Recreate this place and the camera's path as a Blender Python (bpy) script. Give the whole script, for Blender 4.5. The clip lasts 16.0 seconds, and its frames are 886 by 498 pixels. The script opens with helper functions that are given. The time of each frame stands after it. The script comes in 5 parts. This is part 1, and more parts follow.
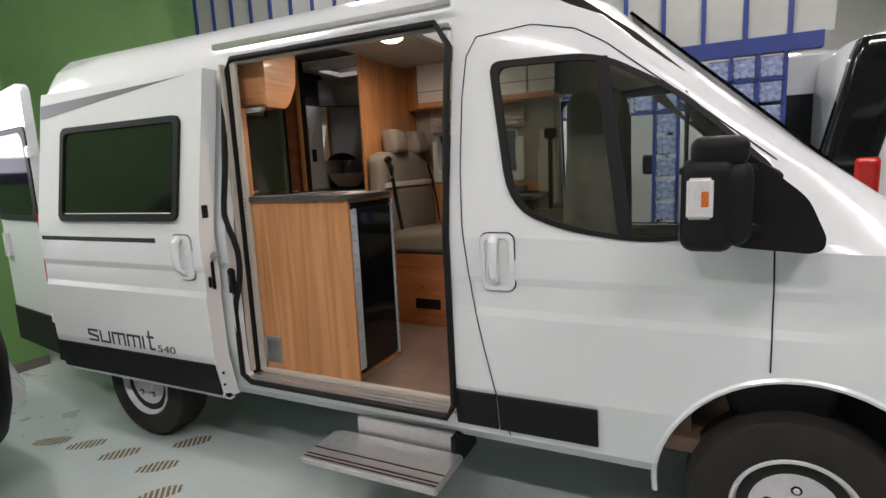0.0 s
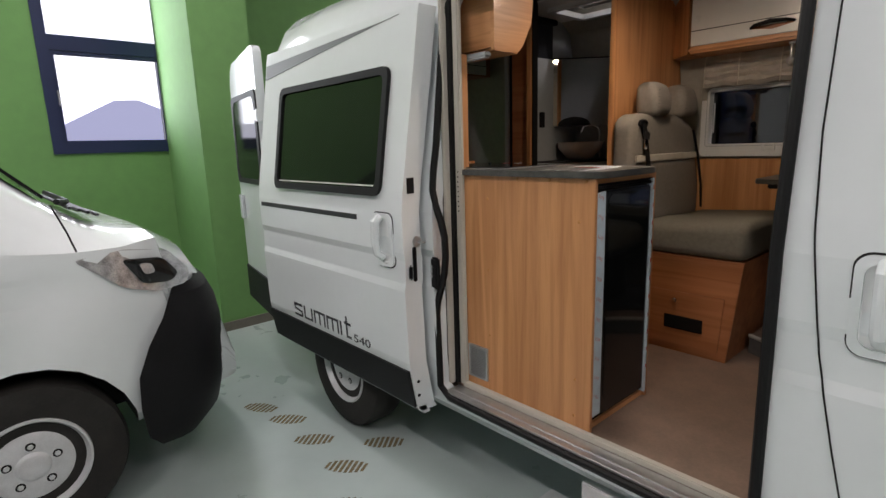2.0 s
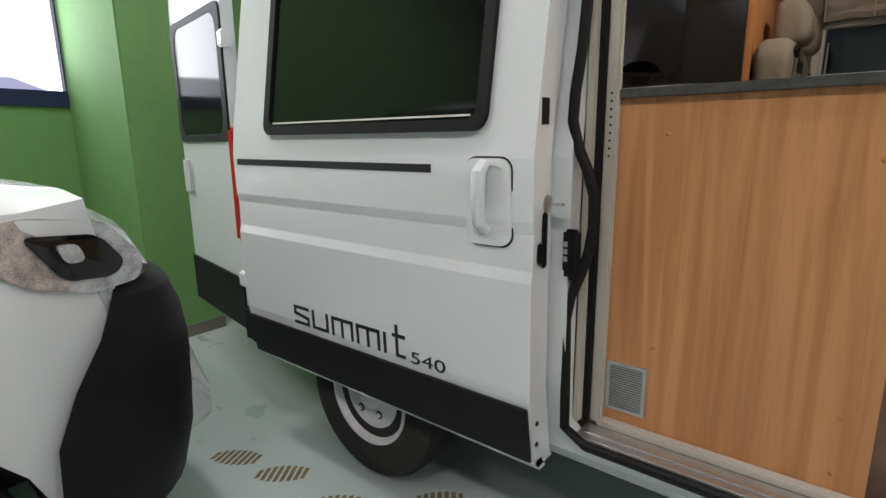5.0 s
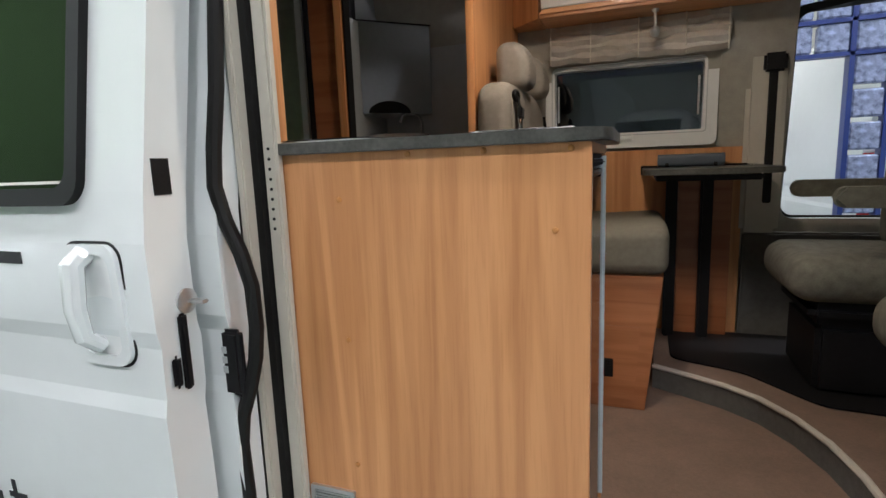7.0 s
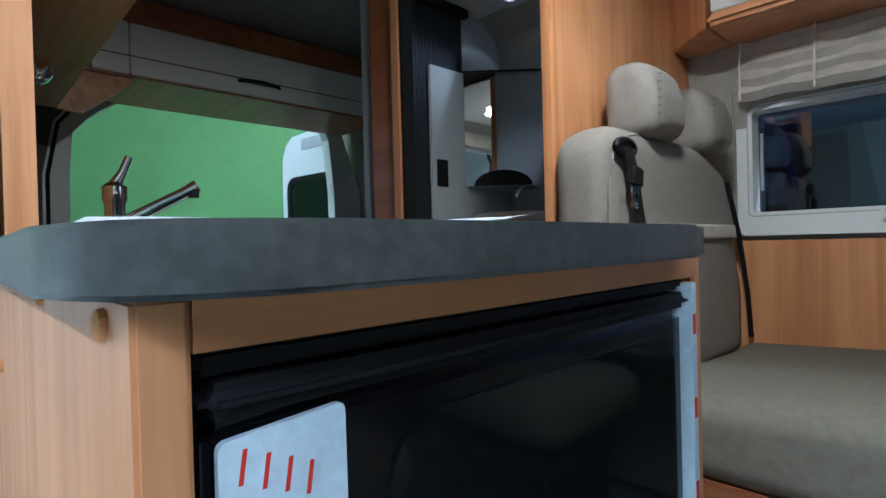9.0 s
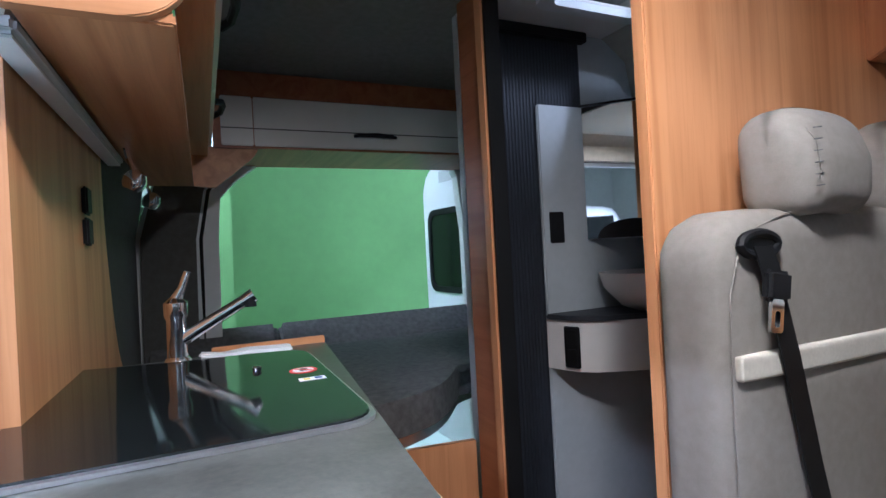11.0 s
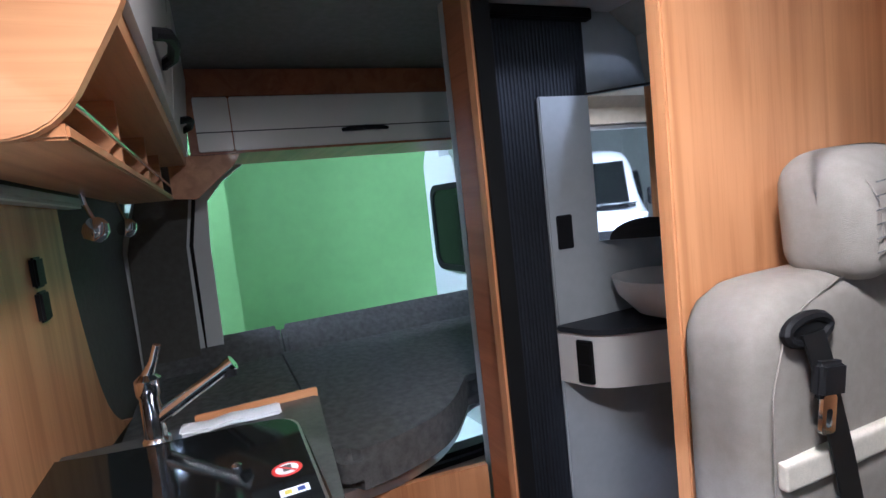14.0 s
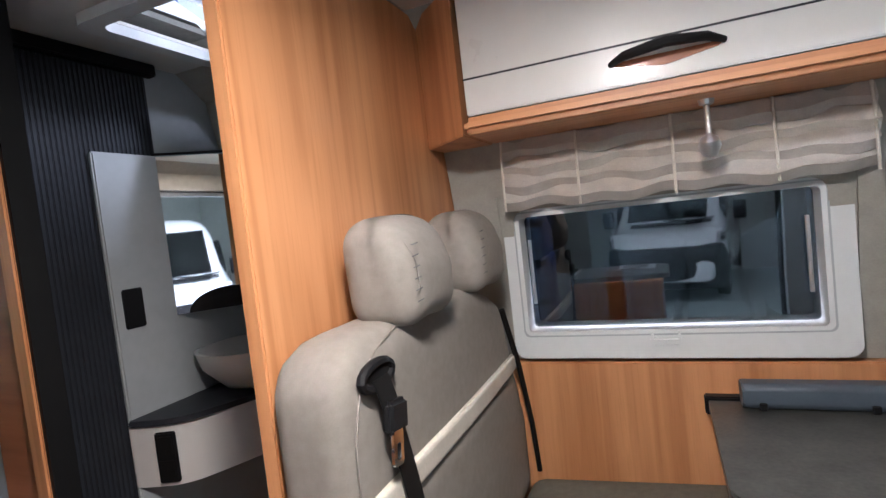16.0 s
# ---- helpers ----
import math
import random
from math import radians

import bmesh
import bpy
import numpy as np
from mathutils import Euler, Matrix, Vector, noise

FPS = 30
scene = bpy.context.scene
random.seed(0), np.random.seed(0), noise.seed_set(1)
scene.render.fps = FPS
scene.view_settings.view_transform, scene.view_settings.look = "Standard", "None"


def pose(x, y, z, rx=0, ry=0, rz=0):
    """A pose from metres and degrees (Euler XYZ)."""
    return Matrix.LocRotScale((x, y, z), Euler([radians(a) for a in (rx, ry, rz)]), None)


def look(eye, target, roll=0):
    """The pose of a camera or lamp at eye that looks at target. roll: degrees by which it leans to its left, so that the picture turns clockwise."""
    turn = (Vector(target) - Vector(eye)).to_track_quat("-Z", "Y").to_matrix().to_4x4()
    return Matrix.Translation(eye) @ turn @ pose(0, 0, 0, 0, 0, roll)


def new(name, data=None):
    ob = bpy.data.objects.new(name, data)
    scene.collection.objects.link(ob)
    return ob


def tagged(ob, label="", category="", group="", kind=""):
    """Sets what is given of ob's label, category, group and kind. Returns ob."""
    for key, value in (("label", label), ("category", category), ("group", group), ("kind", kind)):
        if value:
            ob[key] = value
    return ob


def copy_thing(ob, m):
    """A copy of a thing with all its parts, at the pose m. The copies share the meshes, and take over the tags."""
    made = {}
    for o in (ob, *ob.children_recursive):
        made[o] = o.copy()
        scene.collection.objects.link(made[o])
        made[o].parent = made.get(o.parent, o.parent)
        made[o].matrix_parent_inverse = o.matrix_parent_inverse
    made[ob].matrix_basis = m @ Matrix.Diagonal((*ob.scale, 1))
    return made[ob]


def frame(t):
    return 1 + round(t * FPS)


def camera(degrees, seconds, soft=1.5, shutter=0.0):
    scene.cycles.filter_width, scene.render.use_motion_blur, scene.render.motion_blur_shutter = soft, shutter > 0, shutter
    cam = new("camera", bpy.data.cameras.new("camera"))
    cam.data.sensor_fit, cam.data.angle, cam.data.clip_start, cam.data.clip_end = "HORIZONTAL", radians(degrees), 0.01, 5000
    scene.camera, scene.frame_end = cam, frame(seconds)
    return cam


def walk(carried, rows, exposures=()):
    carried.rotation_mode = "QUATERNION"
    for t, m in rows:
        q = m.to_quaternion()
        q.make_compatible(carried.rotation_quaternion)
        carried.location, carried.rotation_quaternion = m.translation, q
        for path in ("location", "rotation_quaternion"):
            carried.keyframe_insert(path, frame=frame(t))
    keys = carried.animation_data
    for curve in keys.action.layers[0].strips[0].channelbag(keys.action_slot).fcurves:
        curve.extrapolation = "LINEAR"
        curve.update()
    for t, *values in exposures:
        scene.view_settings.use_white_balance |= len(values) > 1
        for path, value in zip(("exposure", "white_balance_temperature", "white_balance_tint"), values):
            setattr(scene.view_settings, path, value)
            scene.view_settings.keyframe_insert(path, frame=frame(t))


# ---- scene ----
cam = camera(80.4, 16.0)
PATH = [
    (0, (0.028, -0.075, 1.709), (-0.826, 1.708, 1.398), -2.6),
    (0.5, (-0.131, 0.063, 1.726), (-1.088, 1.799, 1.463), -0.9),
    (1, (-0.248, 0.239, 1.718), (-1.361, 1.881, 1.464), -0.6),
    (1.5, (-0.382, 0.414, 1.734), (-1.715, 1.87, 1.414), -1.4),
    (2, (-0.552, 0.503, 1.694), (-2.013, 1.813, 1.307), -1.8),
    (2.5, (-0.766, 0.558, 1.665), (-2.248, 1.83, 1.234), -1.6),
    (3, (-0.949, 0.628, 1.626), (-2.528, 1.768, 1.174), -3.0),
    (5.5, (-1.726, 0.649, 1.445), (-2.795, 2.294, 1.059), -1.0),
    (6, (-1.657, 0.776, 1.488), (-2.561, 2.525, 1.136), -2.1),
    (6.5, (-1.577, 1.003, 1.524), (-2.323, 2.832, 1.207), -2.5),
    (7, (-1.501, 1.181, 1.529), (-2.2, 3.028, 1.21), -2.1),
    (7.5, (-1.492, 1.407, 1.501), (-2.284, 3.222, 1.221), -1.9),
    (8, (-1.463, 1.654, 1.507), (-2.412, 3.404, 1.311), -3.2),
    (8.5, (-1.404, 1.915, 1.534), (-2.609, 3.506, 1.412), -2.8),
    (9, (-1.398, 2.129, 1.576), (-2.848, 3.506, 1.558), -1.5),
    (9.5, (-1.403, 2.287, 1.608), (-2.951, 3.551, 1.685), 0.6),
    (10, (-1.416, 2.331, 1.628), (-3.092, 3.417, 1.739), 2.6),
    (12.5, (-1.469, 2.586, 2.017), (-3.38, 3.158, 1.877), -10.1),
    (13, (-1.516, 2.546, 1.994), (-3.416, 3.14, 1.803), -6.8),
    (13.5, (-1.527, 2.543, 1.987), (-3.407, 3.188, 1.77), -4.8),
    (14, (-1.531, 2.54, 1.99), (-3.361, 3.324, 1.796), -6.3),
    (14.5, (-1.539, 2.545, 1.991), (-3.214, 3.624, 1.813), -7.1),
    (15, (-1.549, 2.57, 1.989), (-2.946, 3.99, 1.815), -7.9),
    (15.5, (-1.552, 2.595, 1.987), (-2.623, 4.276, 1.825), -8.2),
    (16, (-1.557, 2.573, 1.981), (-2.336, 4.413, 1.875), -6.5),
]
EXPO = [(0, -0.75, 6500, 15), (1, -1.0, 6450, 14), (3, -1.0, 6400, 12), (5.5, -0.85, 6400, 10), (6, -0.7, 6400, 10), (7, -0.32, 6000, 9), (8, 0.08, 4900, 2), (8.5, 0.14, 4350, -9), (9, 0.28, 4600, 0), (9.5, 0.68, 5550, 10), (10, 0.57, 5250, 10), (12.5, 0.62, 4450, 10), (14, 0.74, 4700, 12), (15, 0.74, 4850, 12), (16, 0.76, 5100, 11)]
walk(cam, [(t, look(eye, target, roll)) for t, eye, target, roll in PATH], EXPO)

# ---- world and light ----
world = bpy.data.worlds.new("sky")
scene.world = world
world.use_nodes = True
sky = world.node_tree.nodes.new("ShaderNodeTexSky")
sky.sky_type, sky.sun_disc, sky.sun_elevation, sky.sun_rotation = "NISHITA", False, radians(40), radians(120)
world.node_tree.links.new(sky.outputs[0], world.node_tree.nodes["Background"].inputs[0])
world.node_tree.nodes["Background"].inputs[1].default_value = 0.12


def area(name, m, sx, sy, watts, colour):
    d = bpy.data.lights.new(name, "AREA")
    d.shape, d.size, d.size_y, d.energy, d.color = "RECTANGLE", sx, sy, watts, colour
    ob = new(name, d)
    ob.matrix_world = m
    return ob


# ---- materials ----
def mat(name, col, rough=0.5, metal=0.0, var=0.08, scale=6.0, stretch=(1, 1, 1), bump=0.0, bscale=200.0, coat=0.0, col2=None, spec=0.5, rvar=0.08, fine=0.4, span=0.15):
    m = bpy.data.materials.new(name)
    m.use_nodes = True
    nt = m.node_tree
    b = nt.nodes["Principled BSDF"]
    tc = nt.nodes.new("ShaderNodeTexCoord")
    mp = nt.nodes.new("ShaderNodeMapping")
    mp.inputs["Scale"].default_value = stretch
    nt.links.new(tc.outputs["Object"], mp.inputs[0])
    n1 = nt.nodes.new("ShaderNodeTexNoise")
    n1.inputs["Scale"].default_value, n1.inputs["Detail"].default_value = scale, 6
    n2 = nt.nodes.new("ShaderNodeTexNoise")
    n2.inputs["Scale"].default_value, n2.inputs["Detail"].default_value = scale * 9, 4
    mix = nt.nodes.new("ShaderNodeMath")
    mix.operation = "MULTIPLY_ADD"
    mix.inputs[1].default_value = fine
    for n in (n1, n2):
        nt.links.new(mp.outputs[0], n.inputs[0])
    nt.links.new(n2.outputs[0], mix.inputs[0])
    sc = nt.nodes.new("ShaderNodeMath")
    sc.operation = "MULTIPLY"
    sc.inputs[1].default_value = 1 - fine
    nt.links.new(n1.outputs[0], sc.inputs[0])
    nt.links.new(sc.outputs[0], mix.inputs[2])
    ramp = nt.nodes.new("ShaderNodeValToRGB")
    a = col2 or [c * (1 - var * 2) for c in col]
    ramp.color_ramp.elements[0].position, ramp.color_ramp.elements[1].position = 0.5 - span, 0.5 + span
    ramp.color_ramp.elements[0].color = (*a, 1)
    ramp.color_ramp.elements[1].color = (*[min(1, c * (1 + (0 if col2 else var))) for c in col], 1)
    nt.links.new(mix.outputs[0], ramp.inputs[0])
    nt.links.new(ramp.outputs[0], b.inputs["Base Color"])
    b.inputs["Metallic"].default_value = metal
    b.inputs["Specular IOR Level"].default_value = spec
    b.inputs["Coat Weight"].default_value = coat
    b.inputs["Coat Roughness"].default_value = 0.05
    rr = nt.nodes.new("ShaderNodeMapRange")
    rr.inputs[3].default_value, rr.inputs[4].default_value = max(0.02, rough - rvar), min(1, rough + rvar)
    nt.links.new(mix.outputs[0], rr.inputs[0])
    nt.links.new(rr.outputs[0], b.inputs["Roughness"])
    if bump:
        n3 = nt.nodes.new("ShaderNodeTexNoise")
        n3.inputs["Scale"].default_value, n3.inputs["Detail"].default_value = bscale, 3
        nt.links.new(mp.outputs[0], n3.inputs[0])
        bp = nt.nodes.new("ShaderNodeBump")
        bp.inputs["Strength"].default_value, bp.inputs["Distance"].default_value = bump, 0.004
        nt.links.new(n3.outputs[0], bp.inputs["Height"])
        nt.links.new(bp.outputs[0], b.inputs["Normal"])
    return m


def wood(name, col, col2, axis="z", rough=0.44, coat=0.06):
    """Pear veneer: broad soft bands, cathedral figure and faint pores along the axis."""
    ax = {"z": 2, "x": 0, "y": 1}[axis]
    m = bpy.data.materials.new(name)
    m.use_nodes = True
    nt = m.node_tree
    b = nt.nodes["Principled BSDF"]
    tc = nt.nodes.new("ShaderNodeTexCoord")

    def noise(across, along, detail, distort, seed):
        mp = nt.nodes.new("ShaderNodeMapping")
        mp.inputs["Scale"].default_value = [along if k == ax else across for k in range(3)]
        mp.inputs["Location"].default_value = (seed, seed * 0.7, seed * 0.3)
        n = nt.nodes.new("ShaderNodeTexNoise")
        n.inputs["Scale"].default_value, n.inputs["Detail"].default_value, n.inputs["Distortion"].default_value = 1.0, detail, distort
        nt.links.new(tc.outputs["Object"], mp.inputs[0])
        nt.links.new(mp.outputs[0], n.inputs[0])
        return n.outputs[0]

    def ramp(src, lo, hi, c0, c1):
        r = nt.nodes.new("ShaderNodeValToRGB")
        r.color_ramp.elements[0].position, r.color_ramp.elements[1].position = lo, hi
        r.color_ramp.elements[0].color, r.color_ramp.elements[1].color = (*c0, 1), (*c1, 1)
        nt.links.new(src, r.inputs[0])
        return r.outputs[0]

    def times(a, c):
        x = nt.nodes.new("ShaderNodeMix")
        x.data_type, x.blend_type = "RGBA", "MULTIPLY"
        x.inputs[0].default_value = 1.0
        nt.links.new(a, x.inputs[6])
        nt.links.new(c, x.inputs[7])
        return x.outputs[2]

    mid = tuple(0.38 * a + 0.62 * c for a, c in zip(col2, col))
    broad = ramp(noise(9, 0.6, 2, 0.5, 3.1), 0.36, 0.64, mid, col)
    figure = ramp(noise(19, 0.9, 2, 0.9, 7.7), 0.36, 0.58, (0.78, 0.71, 0.63), (1, 1, 1))
    pores = ramp(noise(230, 9.0, 4, 0.3, 1.3), 0.28, 0.50, (0.91, 0.88, 0.85), (1, 1, 1))
    nt.links.new(times(times(broad, figure), pores), b.inputs["Base Color"])
    b.inputs["Roughness"].default_value, b.inputs["Coat Weight"].default_value = rough, coat
    bp = nt.nodes.new("ShaderNodeBump")
    bp.inputs["Strength"].default_value, bp.inputs["Distance"].default_value = 0.06, 0.002
    nt.links.new(noise(230, 9.0, 4, 0.3, 1.3), bp.inputs["Height"])
    nt.links.new(bp.outputs[0], b.inputs["Normal"])
    return m


def glow(name, col, strength):
    m = bpy.data.materials.new(name)
    m.use_nodes = True
    b = m.node_tree.nodes["Principled BSDF"]
    b.inputs["Base Color"].default_value = (*col, 1)
    b.inputs["Emission Color"].default_value = (*col, 1)
    b.inputs["Emission Strength"].default_value = strength
    return m


def glass(name, tint, alpha, rough=0.02):
    """A tinted pane: part see-through, part gloss."""
    m = bpy.data.materials.new(name)
    m.use_nodes = True
    nt = m.node_tree
    nt.nodes.clear()
    out = nt.nodes.new("ShaderNodeOutputMaterial")
    tr, gl, fr, mx = (nt.nodes.new("ShaderNode" + k) for k in ("BsdfTransparent", "BsdfGlossy", "Fresnel", "MixShader"))
    tr.inputs[0].default_value = (*tint, 1)
    gl.inputs["Roughness"].default_value = rough
    fr.inputs[0].default_value = 1.5
    ad = nt.nodes.new("ShaderNodeMath")
    ad.operation = "ADD"
    ad.inputs[1].default_value = alpha
    nt.links.new(fr.outputs[0], ad.inputs[0])
    nt.links.new(ad.outputs[0], mx.inputs[0])
    nt.links.new(tr.outputs[0], mx.inputs[1])
    nt.links.new(gl.outputs[0], mx.inputs[2])
    nt.links.new(mx.outputs[0], out.inputs[0])
    return m


WHITE = mat("white_paint", (0.78, 0.82, 0.825), 0.2, var=0.01, scale=2, coat=0.6)
WHITE2 = mat("white_jamb_paint", (0.76, 0.78, 0.78), 0.3, var=0.02, scale=5)
BLACKP = mat("black_plastic", (0.010, 0.010, 0.011), 0.55, var=0.15, bump=0.15, bscale=400, spec=0.22)
RUBBER = mat("black_rubber", (0.006, 0.006, 0.006), 0.6, var=0.1, spec=0.3)
TYRE = mat("tyre_rubber", (0.019, 0.018, 0.016), 0.85, var=0.2, scale=12, bump=0.3, bscale=120)
STEEL = mat("silver_rim_paint", (0.62, 0.63, 0.64), 0.38, metal=0.12, var=0.06, scale=20)
CHROME = mat("chrome", (0.85, 0.86, 0.87), 0.08, metal=1.0, var=0.02, rvar=0.03)
ALU = mat("brushed_aluminium", (0.62, 0.62, 0.62), 0.32, metal=0.9, var=0.05, scale=30)
WOOD = wood("pear_wood", (0.64, 0.315, 0.132), (0.42, 0.175, 0.066))
WOODX = wood("pear_wood_cross", (0.64, 0.315, 0.132), (0.42, 0.175, 0.066), "x")
WOODY = wood("pear_wood_deep", (0.64, 0.315, 0.132), (0.42, 0.175, 0.066), "y")
# Dark brown wood; on the table leg and door handle it paints shade.
WOODD = wood("dark_shaded_wood", (0.36, 0.13, 0.05), (0.25, 0.085, 0.032), "x")
# Pear wood of the bench base, darkened so its shade sits in the colour.
WOODB = wood("shaded_bench_wood", (0.46, 0.19, 0.075), (0.29, 0.105, 0.04), "x")
SLATE = mat("slate_laminate", (0.076, 0.076, 0.067), 0.36, var=0.26, scale=13, bump=0.1, bscale=60)
FABRIC = mat("taupe_fabric", (0.28, 0.252, 0.218), 0.9, var=0.06, scale=60, bump=0.5, bscale=900)
FABRICD = mat("grey_fabric", (0.135, 0.135, 0.13), 0.95, var=0.2, scale=40, bump=0.6, bscale=700)
CREAMCLOTH = mat("cream_piping", (0.62, 0.58, 0.49), 0.8, var=0.06, scale=20, bump=0.3, bscale=500)
LINEN = mat("linen_blind", (0.50, 0.46, 0.40), 0.9, var=0.06, scale=30, bump=0.3, bscale=600)
FELT = mat("grey_felt", (0.115, 0.112, 0.10), 0.95, var=0.1, scale=40, bump=0.5, bscale=500)
ROOFCLOTH = mat("roof_lining_cloth", (0.23, 0.225, 0.20), 0.95, var=0.08, scale=40, bump=0.5, bscale=500)
VINYL = mat("brown_vinyl_floor", (0.215, 0.145, 0.105), 0.6, var=0.1, scale=10, bump=0.2, bscale=160)
CABWHITE = mat("ivory_cabinet_door", (0.74, 0.72, 0.68), 0.3, var=0.015, scale=3, coat=0.3)
GREYP = mat("grey_bathroom_panel", (0.43, 0.455, 0.46), 0.45, var=0.04, scale=4)
DARKP = mat("anthracite_tambour", (0.026, 0.029, 0.036), 0.5, var=0.1, scale=10, spec=0.35)
BEIGE = mat("beige_lining", (0.52, 0.49, 0.42), 0.6, var=0.03, scale=6)
FRAMEW = mat("white_window_plastic", (0.72, 0.73, 0.72), 0.4, var=0.02)
BLUE = mat("blue_steel", (0.02, 0.045, 0.21), 0.4, var=0.06, scale=6)
NAVY = mat("navy_frame", (0.012, 0.02, 0.075), 0.4, var=0.06, scale=6)
GREEN = mat("green_wall_paint", (0.15, 0.315, 0.10), 0.75, var=0.05, scale=1.2, bump=0.2, bscale=90)
EPOXY = mat("pale_green_epoxy", (0.42, 0.49, 0.47), 0.3, var=0.03, scale=0.9, bump=0.03, bscale=14, rvar=0.12)
HALL = mat("grey_hall_paint", (0.42, 0.44, 0.41), 0.8, var=0.04, scale=1.5)
BLACKGLASS = mat("black_glass", (0.008, 0.009, 0.009), 0.06, var=0.1, rvar=0.03)
REARGLASS = mat("dark_privacy_glass", (0.012, 0.014, 0.014), 0.09, var=0.1, rvar=0.03, spec=0.1)
MIRROR = mat("mirror", (0.9, 0.9, 0.9), 0.02, metal=1.0, var=0.0, rvar=0.0)
FRIDGE = mat("fridge_black", (0.005, 0.005, 0.006), 0.16, var=0.1, rvar=0.06)
PAPER = mat("white_paper", (0.82, 0.83, 0.84), 0.7, var=0.02, scale=20)
FILM = mat("protective_film", (0.66, 0.76, 0.82), 0.3, var=0.08, scale=20, bump=0.4, bscale=60)
RED = mat("red_print", (0.6, 0.03, 0.02), 0.5, var=0.05)
ORANGE = mat("orange_lens", (0.75, 0.2, 0.03), 0.2, var=0.05)
CLEARP = mat("clear_lens", (0.75, 0.75, 0.75), 0.12, var=0.05, scale=60)
INK = mat("black_decal", (0.02, 0.02, 0.025), 0.45, var=0.05)
CLEAR = glass("clear_glass", (0.86, 0.9, 0.88), 0.02)
SMOKE = glass("smoked_glass", (0.17, 0.19, 0.20), 0.07)
CABCLOTH = mat("olive_grey_cloth", (0.15, 0.145, 0.115), 0.95, var=0.15, scale=30, bump=0.4, bscale=700, spec=0.2)
SEATCLOTH = mat("olive_seat_cloth", (0.155, 0.142, 0.108), 0.95, var=0.08, scale=60, bump=0.5, bscale=800, spec=0.2)
WALLCLOTH = mat("wall_cloth", (0.36, 0.34, 0.29), 0.9, var=0.06, scale=25, bump=0.2, bscale=400)
MILK = glass("milky_rooflight", (0.75, 0.78, 0.8), 0.05, 0.3)
LAMPD = mat("headlamp_glass", (0.62, 0.63, 0.64), 0.10, metal=0.4, var=0.3, scale=25, rvar=0.05)
WARM = glow("lamp_glow", (1.0, 0.78, 0.52), 12.0)
TUBE = glow("tube_glow", (0.95, 1.0, 0.98), 14.0)


# ---- helpers ----
def put_mesh(name, bm, material, smooth=False):
    bmesh.ops.recalc_face_normals(bm, faces=bm.faces)
    me = bpy.data.meshes.new(name)
    bm.to_mesh(me)
    bm.free()
    me.materials.append(material)
    if smooth:
        me.shade_smooth()
        me.set_sharp_from_angle(angle=radians(35))
    return new(name, me)


def thing(name, at, label, category, group="", kind=""):
    ob = new(name)
    ob.empty_display_size = 0.1
    ob.matrix_basis = Matrix.Translation(at)
    return tagged(ob, label, category, group, kind)


def part(name, bm, material, parent, label="", smooth=False):
    ob = put_mesh(name, bm, material, smooth)
    ob.parent = parent
    if parent.type == "EMPTY":
        ob.matrix_parent_inverse = parent.matrix_basis.inverted()
    return tagged(ob, label) if label else ob


def solo(name, bm, material, label, category, group="", kind="", smooth=False):
    return tagged(put_mesh(name, bm, material, smooth), label, category, group, kind)


def B():
    return bmesh.new()


def bev(bm, geom_verts, r, seg=2):
    if r > 0:
        vs = set(geom_verts)
        es = [e for e in bm.edges if e.verts[0] in vs and e.verts[1] in vs]
        bmesh.ops.bevel(bm, geom=es, offset=r, segments=seg, affect="EDGES", clamp_overlap=True)
    return bm


def box(bm, x0, x1, y0, y1, z0, z1, r=0.0, seg=2, m=None):
    vs = bmesh.ops.create_cube(bm, size=1)["verts"]
    for v in vs:
        v.co = Vector((x0 + (v.co.x + 0.5) * (x1 - x0), y0 + (v.co.y + 0.5) * (y1 - y0), z0 + (v.co.z + 0.5) * (z1 - z0)))
        if m:
            v.co = m @ v.co
    return bev(bm, vs, r, seg)


def prism(bm, pts, axis, a, b, r=0.0, seg=2):
    """A polygon given in the two other axes, drawn out along axis from a to b."""
    def at(p, h):
        return {"x": (h, p[0], p[1]), "y": (p[0], h, p[1]), "z": (p[0], p[1], h)}[axis]
    lo = [bm.verts.new(at(p, a)) for p in pts]
    hi = [bm.verts.new(at(p, b)) for p in pts]
    bm.faces.new(lo[::-1])
    bm.faces.new(hi)
    n = len(pts)
    for i in range(n):
        bm.faces.new((lo[i], lo[(i + 1) % n], hi[(i + 1) % n], hi[i]))
    if r:
        rim = set(lo) | set(hi)
        es = [e for e in bm.edges if e.verts[0] in rim and e.verts[1] in rim and ((e.verts[0] in lo) == (e.verts[1] in lo)) and len(e.link_faces) == 2]
        es = [e for e in es if (e.verts[0] in lo and e.verts[1] in lo) or (e.verts[0] in hi and e.verts[1] in hi)]
        bmesh.ops.bevel(bm, geom=es, offset=r, segments=seg, affect="EDGES", clamp_overlap=True)
    return bm


def rrect(x0, x1, y0, y1, r, n=5):
    pts = []
    for cx, cy, a0 in ((x1 - r, y1 - r, 0), (x0 + r, y1 - r, 90), (x0 + r, y0 + r, 180), (x1 - r, y0 + r, 270)):
        for i in range(n + 1):
            a = radians(a0 + 90 * i / n)
            pts.append((cx + r * math.cos(a), cy + r * math.sin(a)))
    return pts


